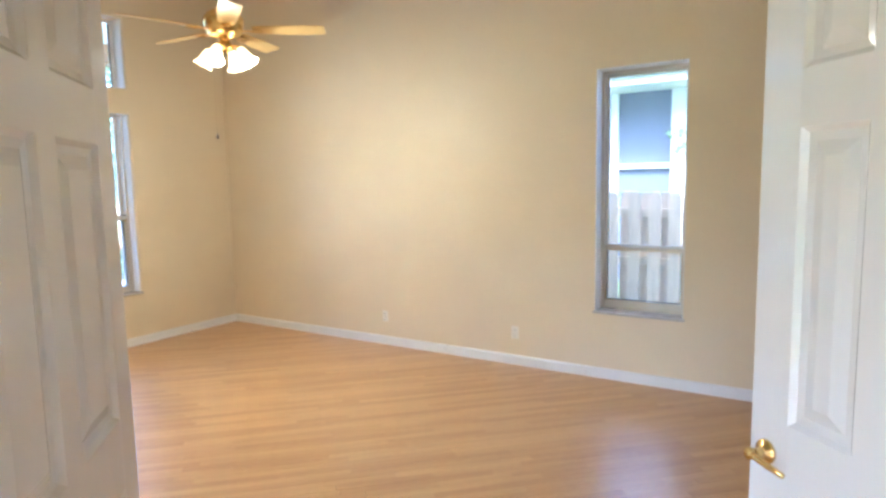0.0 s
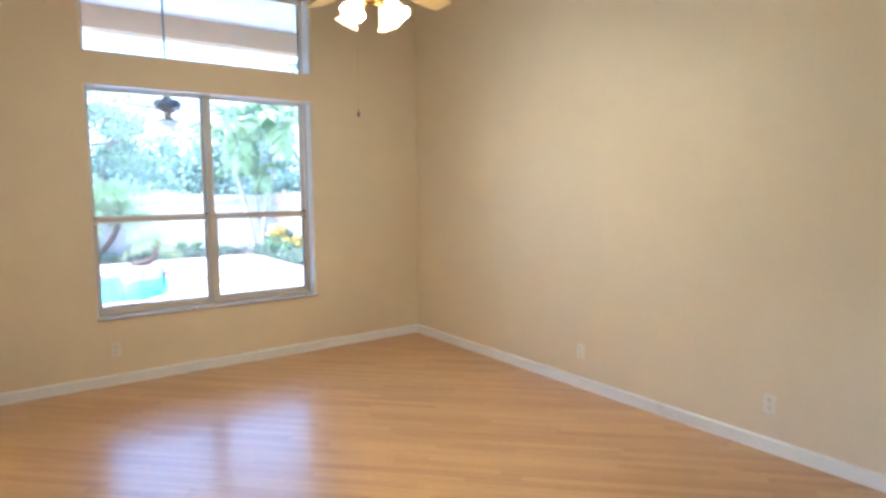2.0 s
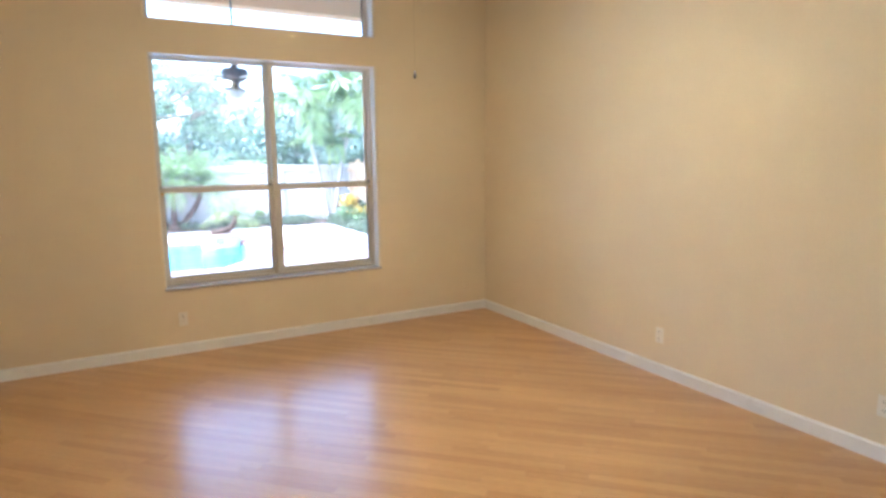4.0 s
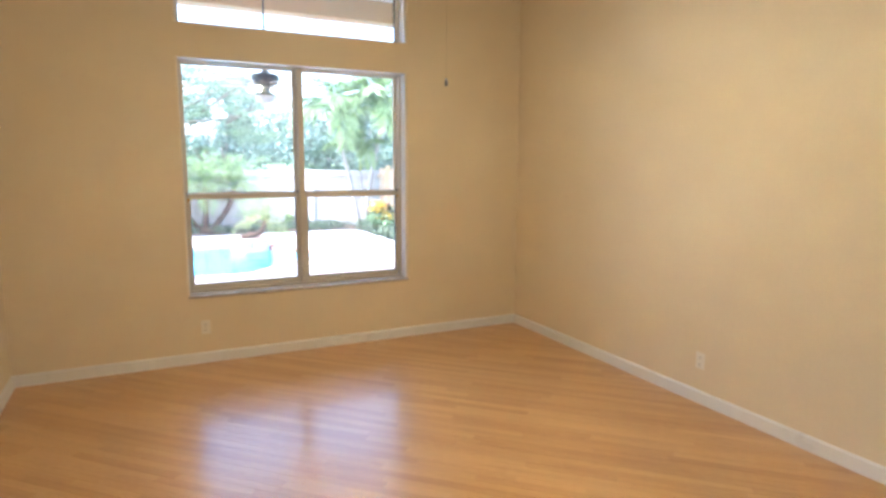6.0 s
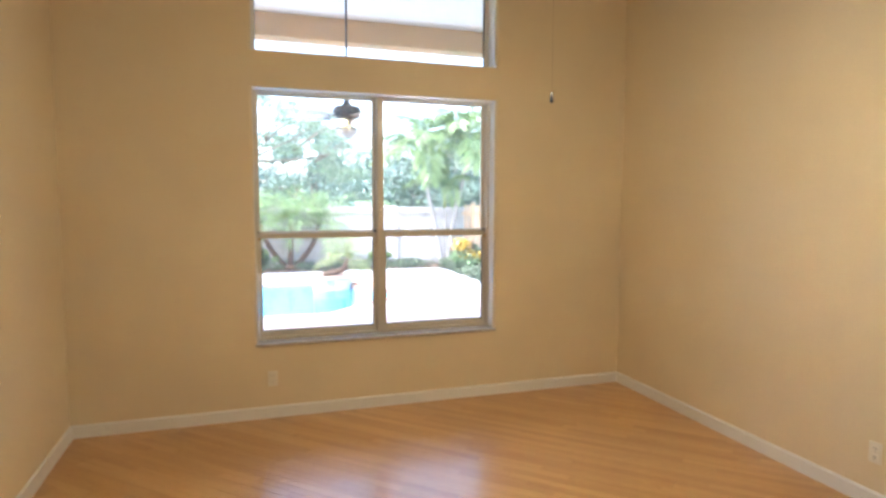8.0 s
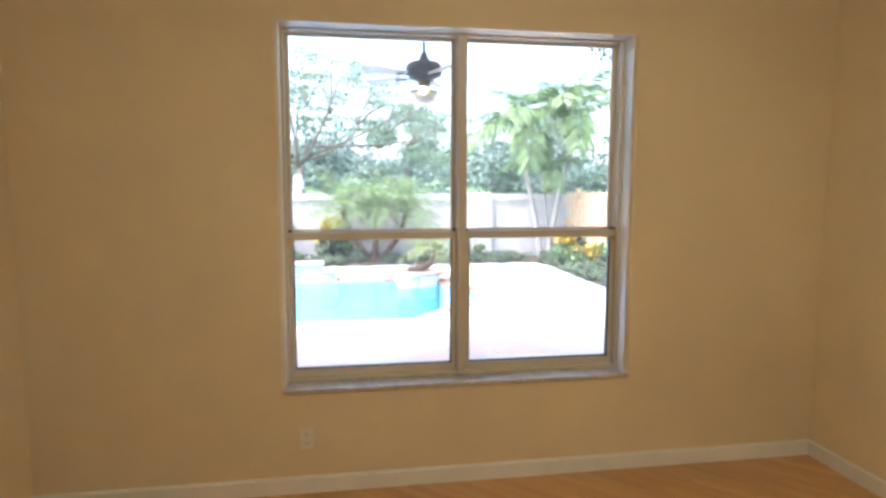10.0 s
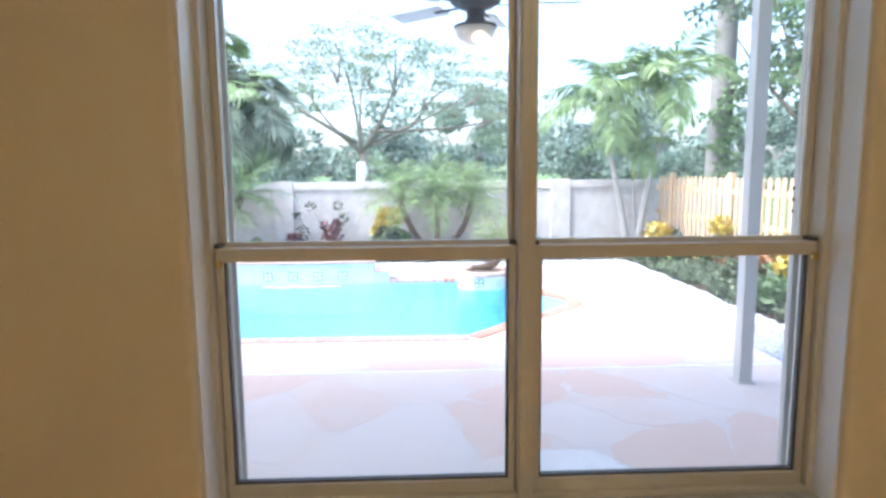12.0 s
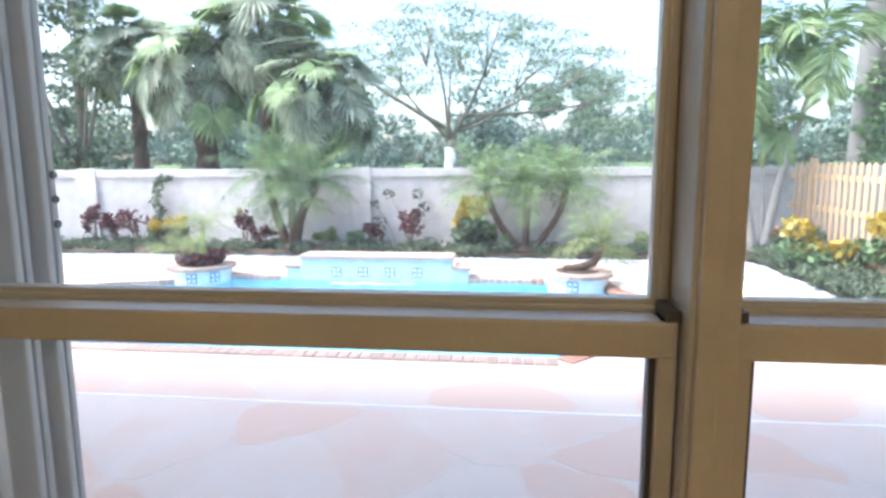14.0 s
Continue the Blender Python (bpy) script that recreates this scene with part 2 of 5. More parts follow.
def box(bm, x0, x1, y0, y1, z0, z1, bevel=0.0):
    r = bmesh.ops.create_cube(bm, size=1.0, matrix=Matrix.Translation(((x0 + x1) / 2, (y0 + y1) / 2, (z0 + z1) / 2)) @ Matrix.Diagonal((abs(x1 - x0), abs(y1 - y0), abs(z1 - z0), 1)))
    if bevel:
        es = list({e for v in r["verts"] for e in v.link_edges})
        bmesh.ops.bevel(bm, geom=es, offset=bevel, segments=2, affect="EDGES", profile=0.6)
    return bm


def boxes(*dims, bevel=0.0):
    bm = bmesh.new()
    for d in dims:
        box(bm, *d, bevel=bevel)
    return bm


def prism(pts, z0, z1):
    """An upright prism over a plan outline."""
    n = len(pts)
    bm = bmesh.new()
    lo = [bm.verts.new((x, y, z0)) for x, y in pts]
    hi = [bm.verts.new((x, y, z1)) for x, y in pts]
    bm.faces.new(lo[::-1])
    bm.faces.new(hi)
    for i in range(n):
        bm.faces.new((lo[i], lo[(i + 1) % n], hi[(i + 1) % n], hi[i]))
    return bm


def lathe(profile, seg=24, bm=None, m=None):
    """A turned shape from (radius, height) pairs."""
    bm = bm or bmesh.new()
    rings = []
    for r, z in profile:
        rings.append([bm.verts.new((m or Matrix()) @ Vector((r * math.cos(a), r * math.sin(a), z))) for a in (2 * math.pi * k / seg for k in range(seg))])
    for a, b in zip(rings, rings[1:]):
        for k in range(seg):
            bm.faces.new((a[k], a[(k + 1) % seg], b[(k + 1) % seg], b[k]))
    for ring, flip in ((rings[0], True), (rings[-1], False)):
        bm.faces.new(ring[::-1] if flip else ring)
    return bm


def tube(points, radii, seg=8, bm=None):
    """A tapered round limb through points."""
    bm = bm or bmesh.new()
    pts = [Vector(p) for p in points]
    rings = []
    for i, p in enumerate(pts):
        d = (pts[min(i + 1, len(pts) - 1)] - pts[max(i - 1, 0)]).normalized()
        q = d.to_track_quat("Z", "Y")
        rings.append([bm.verts.new(p + q @ Vector((radii[i] * math.cos(a), radii[i] * math.sin(a), 0))) for a in (2 * math.pi * k / seg for k in range(seg))])
    for a, b in zip(rings, rings[1:]):
        for k in range(seg):
            bm.faces.new((a[k], a[(k + 1) % seg], b[(k + 1) % seg], b[k]))
    bm.faces.new(rings[0][::-1])
    bm.faces.new(rings[-1])
    return bm


def curve_pts(a, b, bend, n=8):
    a, b, bend = Vector(a), Vector(b), Vector(bend)
    return [a.lerp(b, k / n) + bend * math.sin(math.pi * k / n) for k in range(n + 1)]


# ---- the room ----
XW, YN, YS, XE, HIGH = -5.45, 5.38, 1.02, 2.4, 4.4
W_OUT, N_OUT = -5.70, 5.62
WIN_Y0, WIN_Y1, WIN_Z0, WIN_Z1 = 2.258, 4.162, 0.545, 2.45
TR_Z0, TR_Z1 = 2.705, 3.42
SL_X0, SL_X1, SL_Z0, SL_Z1 = -0.85, -0.14, 0.555, 2.573
GROUND = -0.06


def wall_piece(name, bm, mat=PAINT):
    return tagged(part(name, bm, mat), "smooth peach painted plaster wall", "wall", kind="structure")


# the window wall, with the window and the transom cut through
def west_wall():
    """The window wall, with softly rounded plaster corners at the two openings."""
    R, bm = 0.022, bmesh.new()
    turn = [(math.sin(radians(90 * k / 5)), math.cos(radians(90 * k / 5))) for k in range(6)]
    zs = (-0.06, WIN_Z0, WIN_Z1, TR_Z0, TR_Z1, HIGH)
    for k, (z0, z1) in enumerate(zip(zs, zs[1:])):
        for ye, yo, s in ((WIN_Y0, YS - 0.12, -1), (WIN_Y1, N_OUT, 1)):
            edge = [(XW - R + R * q, ye + s * (R - R * p)) for p, q in turn] if k in (1, 3) else [(XW, ye)]
            pts = [(W_OUT, ye), (W_OUT, yo), (XW, yo)] + edge
            n = len(pts)
            lo, hi = [bm.verts.new((x, y, z0)) for x, y in pts], [bm.verts.new((x, y, z1)) for x, y in pts]
            bm.faces.new(lo)
            bm.faces.new(hi)
            for i in range(n):
                bm.faces.new((lo[i], lo[(i + 1) % n], hi[(i + 1) % n], hi[i]))
        if k in (0, 2, 4):
            box(bm, W_OUT, XW, WIN_Y0, WIN_Y1, z0, z1)
    return bm


wall_piece("wall_west", west_wall())
wall_piece("wall_north", boxes((XW, SL_X0, YN, N_OUT, -0.06, HIGH), (SL_X1, XE + 0.12, YN, N_OUT, -0.06, HIGH),
                               (SL_X0, SL_X1, YN, N_OUT, -0.06, SL_Z0), (SL_X0, SL_X1, YN, N_OUT, SL_Z1, HIGH)))
HL, HR = Vector((-0.337, 0.75)), Vector((1.127, 1.745))
DOOR_TOP = 2.46
wall_piece("wall_south", boxes((XW, -0.80, YS - 0.12, YS, -0.06, HIGH)))
wall_piece("wall_return", prism([(-0.80, YS), (-0.80, YS - 0.12), (-0.52, 0.62), (-0.42, 0.72)], -0.06, HIGH))
wall_piece("wall_east", boxes((XE, XE + 0.12, 1.8, YN, -0.06, HIGH)))


def along(a, b, s, t):
    """The point s metres from a towards b, t metres to the left."""
    d = (b - a).normalized()
    return (a.x + d.x * s - d.y * t, a.y + d.y * s + d.x * t)


span = (HR - HL).length
wall_piece("wall_door_right", prism([along(HL, HR, span + 0.03, -0.06), along(HL, HR, span + 1.5, -0.06), along(HL, HR, span + 1.5, 0.06), along(HL, HR, span + 0.03, 0.06)], -0.06, HIGH))
wall_piece("wall_door_left", prism([along(HL, HR, -0.18, -0.06), along(HL, HR, -0.03, -0.06), along(HL, HR, -0.03, 0.06), along(HL, HR, -0.18, 0.06)], -0.06, HIGH))
wall_piece("wall_door_head", prism([along(HL, HR, -0.03, -0.06), along(HL, HR, span + 0.03, -0.06), along(HL, HR, span + 0.03, 0.06), along(HL, HR, -0.03, 0.06)], DOOR_TOP, HIGH))
# the unseen hall behind the doors; its south opening is added to bring daylight
wall_piece("wall_hall_south", boxes((-1.6, -0.3, -2.12, -2.0, -0.06, HIGH), (1.7, XE + 0.12, -2.12, -2.0, -0.06, HIGH), (-0.3, 1.7, -2.12, -2.0, 2.3, HIGH)))
wall_piece("wall_hall_west", boxes((-1.6, -1.48, -2.0, YS - 0.12, -0.06, HIGH)))
wall_piece("wall_hall_east", boxes((XE, XE + 0.12, -2.0, 1.8, -0.06, HIGH)))
tagged(part("ceiling", boxes((W_OUT, XE + 0.12, -2.12, N_OUT, HIGH, HIGH + 0.15)), CEILING_PAINT), "pale painted high ceiling", "ceiling", kind="structure")
FLOOR = tagged(part("floor", boxes((XW, XE, -2.0, YN, -0.06, -0.012)), SUBFLOOR), "honey oak strip floor laid on the diagonal", "floor", kind="structure")


def base_run(name, a, b):
    """A moulded baseboard from a to b, proud of the wall on its left-hand side."""
    a, b = Vector(a), Vector(b)
    d = (b - a).normalized()
    nrm = Vector((-d.y, d.x))
    prof = [(0, 0), (0.022, 0), (0.020, 0.012), (0.014, 0.076), (0.006, 0.085), (0, 0.087)]
    bm = bmesh.new()
    ends = [[bm.verts.new((p.x + nrm.x * u, p.y + nrm.y * u, z)) for u, z in prof] for p in (a, b)]
    for k in range(len(prof)):
        bm.faces.new((ends[0][k], ends[0][(k + 1) % 6], ends[1][(k + 1) % 6], ends[1][k]))
    bm.faces.new(ends[0][::-1])
    bm.faces.new(ends[1])
    tagged(part(name, bm, WHITE), "white painted moulded wooden baseboard", "baseboard", kind="structure")


base_run("baseboard_west", (XW, YN), (XW, YS))
base_run("baseboard_north", (XE, YN), (XW + 0.015, YN))
base_run("baseboard_south", (XW + 0.015, YS), (-0.80, YS))

# ---- windows ----
def sash(parent, name, axis, d0, d1, u0, u1, z0, z1, side, top, bottom, mat=ALU, seal=DARK_SEAL):
    """A glazed frame: two stiles, two rails and a pane. axis 'x': the pane stands across x."""
    def bx(a0, a1, b0, b1, c0, c1):
        return (a0, a1, b0, b1, c0, c1) if axis == "x" else (b0, b1, a0, a1, c0, c1)
    f = part(name, boxes(bx(d0, d1, u0, u0 + side, z0, z1), bx(d0, d1, u1 - side, u1, z0, z1), bevel=0.003), mat, parent)
    part("top_rail", boxes(bx(d0 - 0.002, d1 + 0.002, u0 + 0.002, u1 - 0.002, z1 - top, z1), bevel=0.004), mat, f)
    part("bottom_rail", boxes(bx(d0 - 0.002, d1 + 0.002, u0 + 0.002, u1 - 0.002, z0, z0 + bottom), bevel=0.004), mat, f)
    mid = (d0 + d1) / 2
    part("glazing_bead", boxes(bx(mid - 0.012, mid + 0.012, u0 + side, u0 + side + 0.006, z0 + bottom, z1 - top), bx(mid - 0.012, mid + 0.012, u1 - side - 0.006, u1 - side, z0 + bottom, z1 - top),
                               bx(mid - 0.012, mid + 0.012, u0 + side + 0.006, u1 - side - 0.006, z0 + bottom, z0 + bottom + 0.006)), seal, f, "thin glazing seal")
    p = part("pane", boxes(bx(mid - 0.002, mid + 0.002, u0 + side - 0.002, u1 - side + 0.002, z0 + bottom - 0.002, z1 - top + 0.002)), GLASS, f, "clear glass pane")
    p.visible_shadow = False
    return f


MULL = 3.222
win = tagged(new("window_1"), "wide beige aluminium twin single-hung window over the garden", "window", kind="structure")
part("window_frame", boxes((-5.69, -5.575, WIN_Y0, WIN_Y0 + 0.022, WIN_Z0 + 0.022, WIN_Z1), (-5.69, -5.575, WIN_Y1 - 0.022, WIN_Y1, WIN_Z0 + 0.022, WIN_Z1),
                           (-5.69, -5.575, WIN_Y0 + 0.022, WIN_Y1 - 0.022, WIN_Z1 - 0.014, WIN_Z1), (-5.69, -5.575, WIN_Y0 + 0.022, WIN_Y1 - 0.022, WIN_Z0 + 0.022, WIN_Z0 + 0.04), bevel=0.003), ALU, win)
mull = part("mullion", boxes((-5.69, -5.572, MULL - 0.026, MULL + 0.026, WIN_Z0 + 0.04, WIN_Z1 - 0.014), bevel=0.004), ALU, win)
part("mullion_rib", boxes((-5.578, -5.562, MULL - 0.020, MULL + 0.004, WIN_Z0 + 0.03, WIN_Z1 - 0.014), bevel=0.003), ALU, mull)
for a, b in ((WIN_Y0 + 0.022, MULL - 0.026), (MULL + 0.026, WIN_Y1 - 0.022)):
    sash(win, "upper_sash", "x", -5.690, -5.655, a, b, 1.352, WIN_Z1 - 0.014, 0.014, 0.012, 0.036, seal=ALU)
    low = sash(win, "lower_sash", "x", -5.645, -5.600, a + 0.003, b - 0.003, WIN_Z0 + 0.04, 1.382, 0.021, 0.042, 0.040)
    k = a + 0.004 if a < 3 else b - 0.022
    part("sash_lock", boxes((-5.600, -5.588, k, k + 0.018, 1.325, 1.348), bevel=0.002), BRASS, low, "small brass sash latch")
    part("corner_block", boxes((-5.655, -5.598, a + 0.002, a + 0.016, 1.383, 1.395), (-5.655, -5.598, b - 0.016, b - 0.002, 1.383, 1.395)), DARK_SEAL, low, "dark rubber corner block")
tagged(part("window_sill", boxes((-5.60, -5.432, WIN_Y0 - 0.012, WIN_Y1 + 0.012, WIN_Z0, WIN_Z0 + 0.022), bevel=0.004), MARBLE), "grey veined marble window sill slab", "window sill", kind="structure")

tr = tagged(new("window_2"), "fixed transom window with slim white frame", "window", kind="structure")
sash(tr, "window_frame", "x", -5.68, -5.63, WIN_Y0, WIN_Y1, TR_Z0, TR_Z1, 0.03, 0.03, 0.03, WHITE)

sl = tagged(new("window_3"), "narrow beige aluminium single-hung window facing the fence", "window", kind="structure")
part("window_frame", boxes((SL_X0, SL_X0 + 0.03, 5.52, 5.61, SL_Z0 + 0.022, SL_Z1), (SL_X1 - 0.03, SL_X1, 5.52, 5.61, SL_Z0 + 0.022, SL_Z1), (SL_X0 + 0.03, SL_X1 - 0.03, 5.52, 5.61, SL_Z1 - 0.03, SL_Z1),
                           (SL_X0 + 0.03, SL_X1 - 0.03, 5.52, 5.61, SL_Z0 + 0.022, SL_Z0 + 0.05), bevel=0.003), ALU, sl)
sash(sl, "upper_sash", "y", 5.575, 5.605, SL_X0 + 0.03, SL_X1 - 0.03, 1.085, SL_Z1 - 0.03, 0.014, 0.02, 0.034, seal=ALU)
sash(sl, "lower_sash", "y", 5.53, 5.57, SL_X0 + 0.033, SL_X1 - 0.033, SL_Z0 + 0.05, 1.115, 0.02, 0.036, 0.05)
tagged(part("window_sill", boxes((SL_X0 - 0.012, SL_X1 + 0.012, YN - 0.018, 5.53, SL_Z0, SL_Z0 + 0.022), bevel=0.004), MARBLE), "grey veined marble window sill slab", "window sill", kind="structure")

# white linings of the window reveals
def lining(name, *d):
    tagged(part(name, boxes(d), WHITE), "white painted plaster window reveal", "window reveal", kind="structure")


IN = XW - 0.02
for y, k in ((WIN_Y0, 0), (WIN_Y1 - 0.006, 1)):
    lining("reveal_1", -5.575, IN, y, y + 0.006, WIN_Z0 + 0.022, WIN_Z1)
    lining("reveal_2", -5.63, IN, y, y + 0.006, TR_Z0 + 0.0065, TR_Z1)
lining("reveal_1", -5.575, XW + 0.001, WIN_Y0 + 0.006, WIN_Y1 - 0.006, WIN_Z1 - 0.006, WIN_Z1)
lining("reveal_2", -5.63, XW + 0.001, WIN_Y0, WIN_Y1, TR_Z0, TR_Z0 + 0.006)
for x in (SL_X0, SL_X1 - 0.006):
    lining("reveal_3", x, x + 0.006, YN - 0.001, 5.52, SL_Z0 + 0.022, SL_Z1)
lining("reveal_3", SL_X0 + 0.006, SL_X1 - 0.006, YN - 0.001, 5.52, SL_Z1 - 0.006, SL_Z1)

# ---- porch roof, beam and post ----
tagged(part("porch_ceiling", boxes((-9.0, W_OUT, -4.0, 7.2, 3.77, 4.0)), PORCH), "white painted porch ceiling", "porch ceiling", kind="structure")
tagged(part("house_roof", boxes((W_OUT - 0.2, XE + 0.6, -2.5, N_OUT + 0.4, HIGH + 0.15, HIGH + 0.3)), ROOF_WHITE), "flat white roof slab over the house", "roof", kind="structure")
tagged(part("porch_beam", boxes((-8.45, -8.18, -4.0, 7.2, 3.50, 3.77), bevel=0.01), BEAM), "tan stucco beam under the porch ceiling", "beam", kind="structure")
tagged(part("house_wall_outside", boxes((W_OUT - 0.02, W_OUT, -4.0, WIN_Y0 - 0.14, -0.06, 3.86), (W_OUT - 0.02, W_OUT, WIN_Y1 + 0.14, N_OUT, -0.06, 3.86)), STUCCO), "pale stucco outside wall of the house", "wall", kind="structure")
post = thing("porch_post", "square white aluminium porch post on the stone patio", "post", m=pose(-8.30, 5.43, GROUND))
part("shaft", boxes((-0.052, 0.052, -0.052, 0.052, 0, 3.58), bevel=0.006), SHUTTER, post)
part("base_plate", boxes((-0.07, 0.07, -0.07, 0.07, 0, 0.012), bevel=0.003), SHUTTER, post)

# ---- doors ----
def door_leaf(name, label, hinge, face, W=0.91):
    """A tall six-panel leaf that runs from its hinge edge along local x; local y is its thickness."""
    H, T = 2.44, 0.044
    d = tagged(new(name), label, "door", kind="structure")
    d.matrix_basis = pose(hinge.x, hinge.y, 0.012, 0, 0, 135)
    st, mid = 0.125, 0.10
    rails = ((0, 0.23), (0.84, 1.04), (1.79, 1.93), (2.32, H))
    part("stile", boxes((0, st, -T / 2, T / 2, 0, H), bevel=0.002), DOOR_PAINT, d)
    part("stile", boxes((W - st, W, -T / 2, T / 2, 0, H), bevel=0.002), DOOR_PAINT, d)
    part("centre_stile", boxes(*[((W - mid) / 2, (W + mid) / 2, -T / 2, T / 2, a[1], b[0]) for a, b in zip(rails, rails[1:])]), DOOR_PAINT, d)
    for a, b in rails:
        part("rail", boxes((st, W - st, -T / 2, T / 2, a, b)), DOOR_PAINT, d)
    for a, b in zip(rails, rails[1:]):
        for x0, x1 in ((st, (W - mid) / 2), ((W + mid) / 2, W - st)):
            z0, z1 = a[1], b[0]
            bm = bmesh.new()
            for s in (1, -1):
                loops = []
                for inset, depth in ((0, T / 2), (0.014, T / 2 - 0.013), (0.030, T / 2 - 0.016), (0.034, T / 2 - 0.017), (0.070, T / 2 - 0.004)):
                    loops.append([bm.verts.new((x, s * depth, z)) for x, z in ((x0 + inset, z0 + inset), (x1 - inset, z0 + inset), (x1 - inset, z1 - inset), (x0 + inset, z1 - inset))])
                for p, q in zip(loops, loops[1:]):
                    for k in range(4):
                        bm.faces.new((p[k], p[(k + 1) % 4], q[(k + 1) % 4], q[k]))
                bm.faces.new(loops[-1])
            part("panel", bm, DOOR_PAINT, d)
    for z in (0.25, 1.2, 2.2):
        part("hinge", boxes((-0.012, 0.0, face * T / 2 - 0.006, face * T / 2 + 0.006, z - 0.05, z + 0.05), bevel=0.003), BRASS, d, "brass butt hinge")
    return d


def lever(parent, x, z, s, way):
    """A brass rosette with a lever, on the face s of a leaf."""
    m = pose(x, s * 0.022, z, -90 * s, 0, 0)
    h = part("door_handle", lathe([(0.032, 0), (0.033, 0.004), (0.030, 0.010), (0.016, 0.014), (0.013, 0.02), (0.012, 0.042), (0.017, 0.050), (0.016, 0.06), (0.008, 0.064)], 20), BRASS, parent, "polished brass lever handle", m, smooth=True)
    pts = [(0, 0, 0.05), (0.03 * way, 0, 0.056), (0.07 * way, 0.003 * s, 0.057), (0.115 * way, 0.008 * s, 0.052)]
    part("lever", tube(pts, [0.010, 0.0095, 0.009, 0.006], 10), BRASS, h, smooth=True)


door_leaf("door_1", "tall white six-panel door standing open into the room", HL, 1)
right_leaf = door_leaf("door_2", "tall white six-panel door with brass lever, standing open", HR, -1, 0.72)
for s in (1, -1):
    lever(right_leaf, 0.66, 0.945, s, -1)
part("latch_plate", boxes((0.719, 0.723, -0.012, 0.012, 0.895, 0.995)), BRASS, right_leaf, "brass latch plate")

# ---- wall outlets ----
def outlet(label, m):
    """Local y points out of the wall."""
    o = thing("wall_outlet", label, "electrical outlet", "outlets along the baseboards", m)
    part("cover_plate", boxes((-0.036, 0.036, 0, 0.006, -0.058, 0.058), bevel=0.003), PLASTIC, o)
    for z in (-0.024, 0.024):
        part("socket", boxes((-0.017, 0.017, 0.005, 0.009, z - 0.015, z + 0.015), bevel=0.003), PLASTIC, o)
        part("slots", boxes((-0.008, -0.005, 0.0085, 0.0095, z - 0.002, z + 0.008), (0.005, 0.008, 0.0085, 0.0095, z - 0.002, z + 0.008), (-0.002, 0.002, 0.0085, 0.0095, z - 0.011, z - 0.007)), SLOT, o)
    part("screw", lathe([(0.003, 0), (0.003, 0.0015)], 8), ALU, o, m=pose(0, 0.006, 0, -90))
    return o


outlet("white duplex outlet on the peach wall under the window", pose(XW, 2.365, 0.296, 0, 0, -90))
outlet("white duplex outlet on the peach wall above the baseboard", pose(-3.083, YN, 0.298, 0, 0, 180))
outlet("white duplex outlet on the peach wall above the baseboard", pose(-1.593, YN, 0.298, 0, 0, 180))

# ---- ceiling fan ----
FX, FY, FZ = -2.95, 3.42, 2.76
fan = thing("ceiling_fan", "brass ceiling fan with oak blades and four lit glass shades", "ceiling fan", m=pose(FX, FY, 0.04))
part("canopy", lathe([(0.02, HIGH - 0.10), (0.05, HIGH - 0.08), (0.07, HIGH - 0.03), (0.072, HIGH)], 24), BRASS, fan, smooth=True)
part("downrod", lathe([(0.013, 2.9), (0.013, HIGH - 0.08)], 12), BRASS, fan, smooth=True)
part("motor_housing", lathe([(0.05, 2.70), (0.105, 2.715), (0.13, 2.745), (0.135, 2.79), (0.14, 2.80), (0.14, 2.835), (0.12, 2.87), (0.07, 2.895), (0.03, 2.93), (0.02, 2.95)], 32), BRASS, fan, "polished brass motor housing", smooth=True)
part("light_kit", lathe([(0.02, 2.60), (0.045, 2.605), (0.06, 2.63), (0.05, 2.66), (0.035, 2.68), (0.04, 2.70)], 24), BRASS, fan, smooth=True)
for k in range(5):
    az = 109 + 72 * k
    m = pose(0, 0, FZ, 0, 0, az)
    bl = bmesh.new()
    pts = [(0.20, -0.045), (0.25, -0.058), (0.50, -0.068), (0.68, -0.069), (0.715, -0.055), (0.72, 0.055), (0.68, 0.069), (0.50, 0.068), (0.25, 0.058), (0.20, 0.045)]
    lo = [bl.verts.new((x, y, -0.003 - y * 0.20)) for x, y in pts]
    hi = [bl.verts.new((x, y, 0.004 - y * 0.20)) for x, y in pts]
    bl.faces.new(lo[::-1])
    bl.faces.new(hi)
    for i in range(len(pts)):
        bl.faces.new((lo[i], lo[(i + 1) % len(pts)], hi[(i + 1) % len(pts)], hi[i]))
    b = part("blade", bl, BLADE, fan, "light oak fan blade", m)
    part("blade_iron", boxes((0.11, 0.19, -0.012, 0.012, -0.012, -0.004), (0.18, 0.27, -0.030, 0.030, -0.016, -0.009), bevel=0.003), BRASS, b, "brass blade bracket")
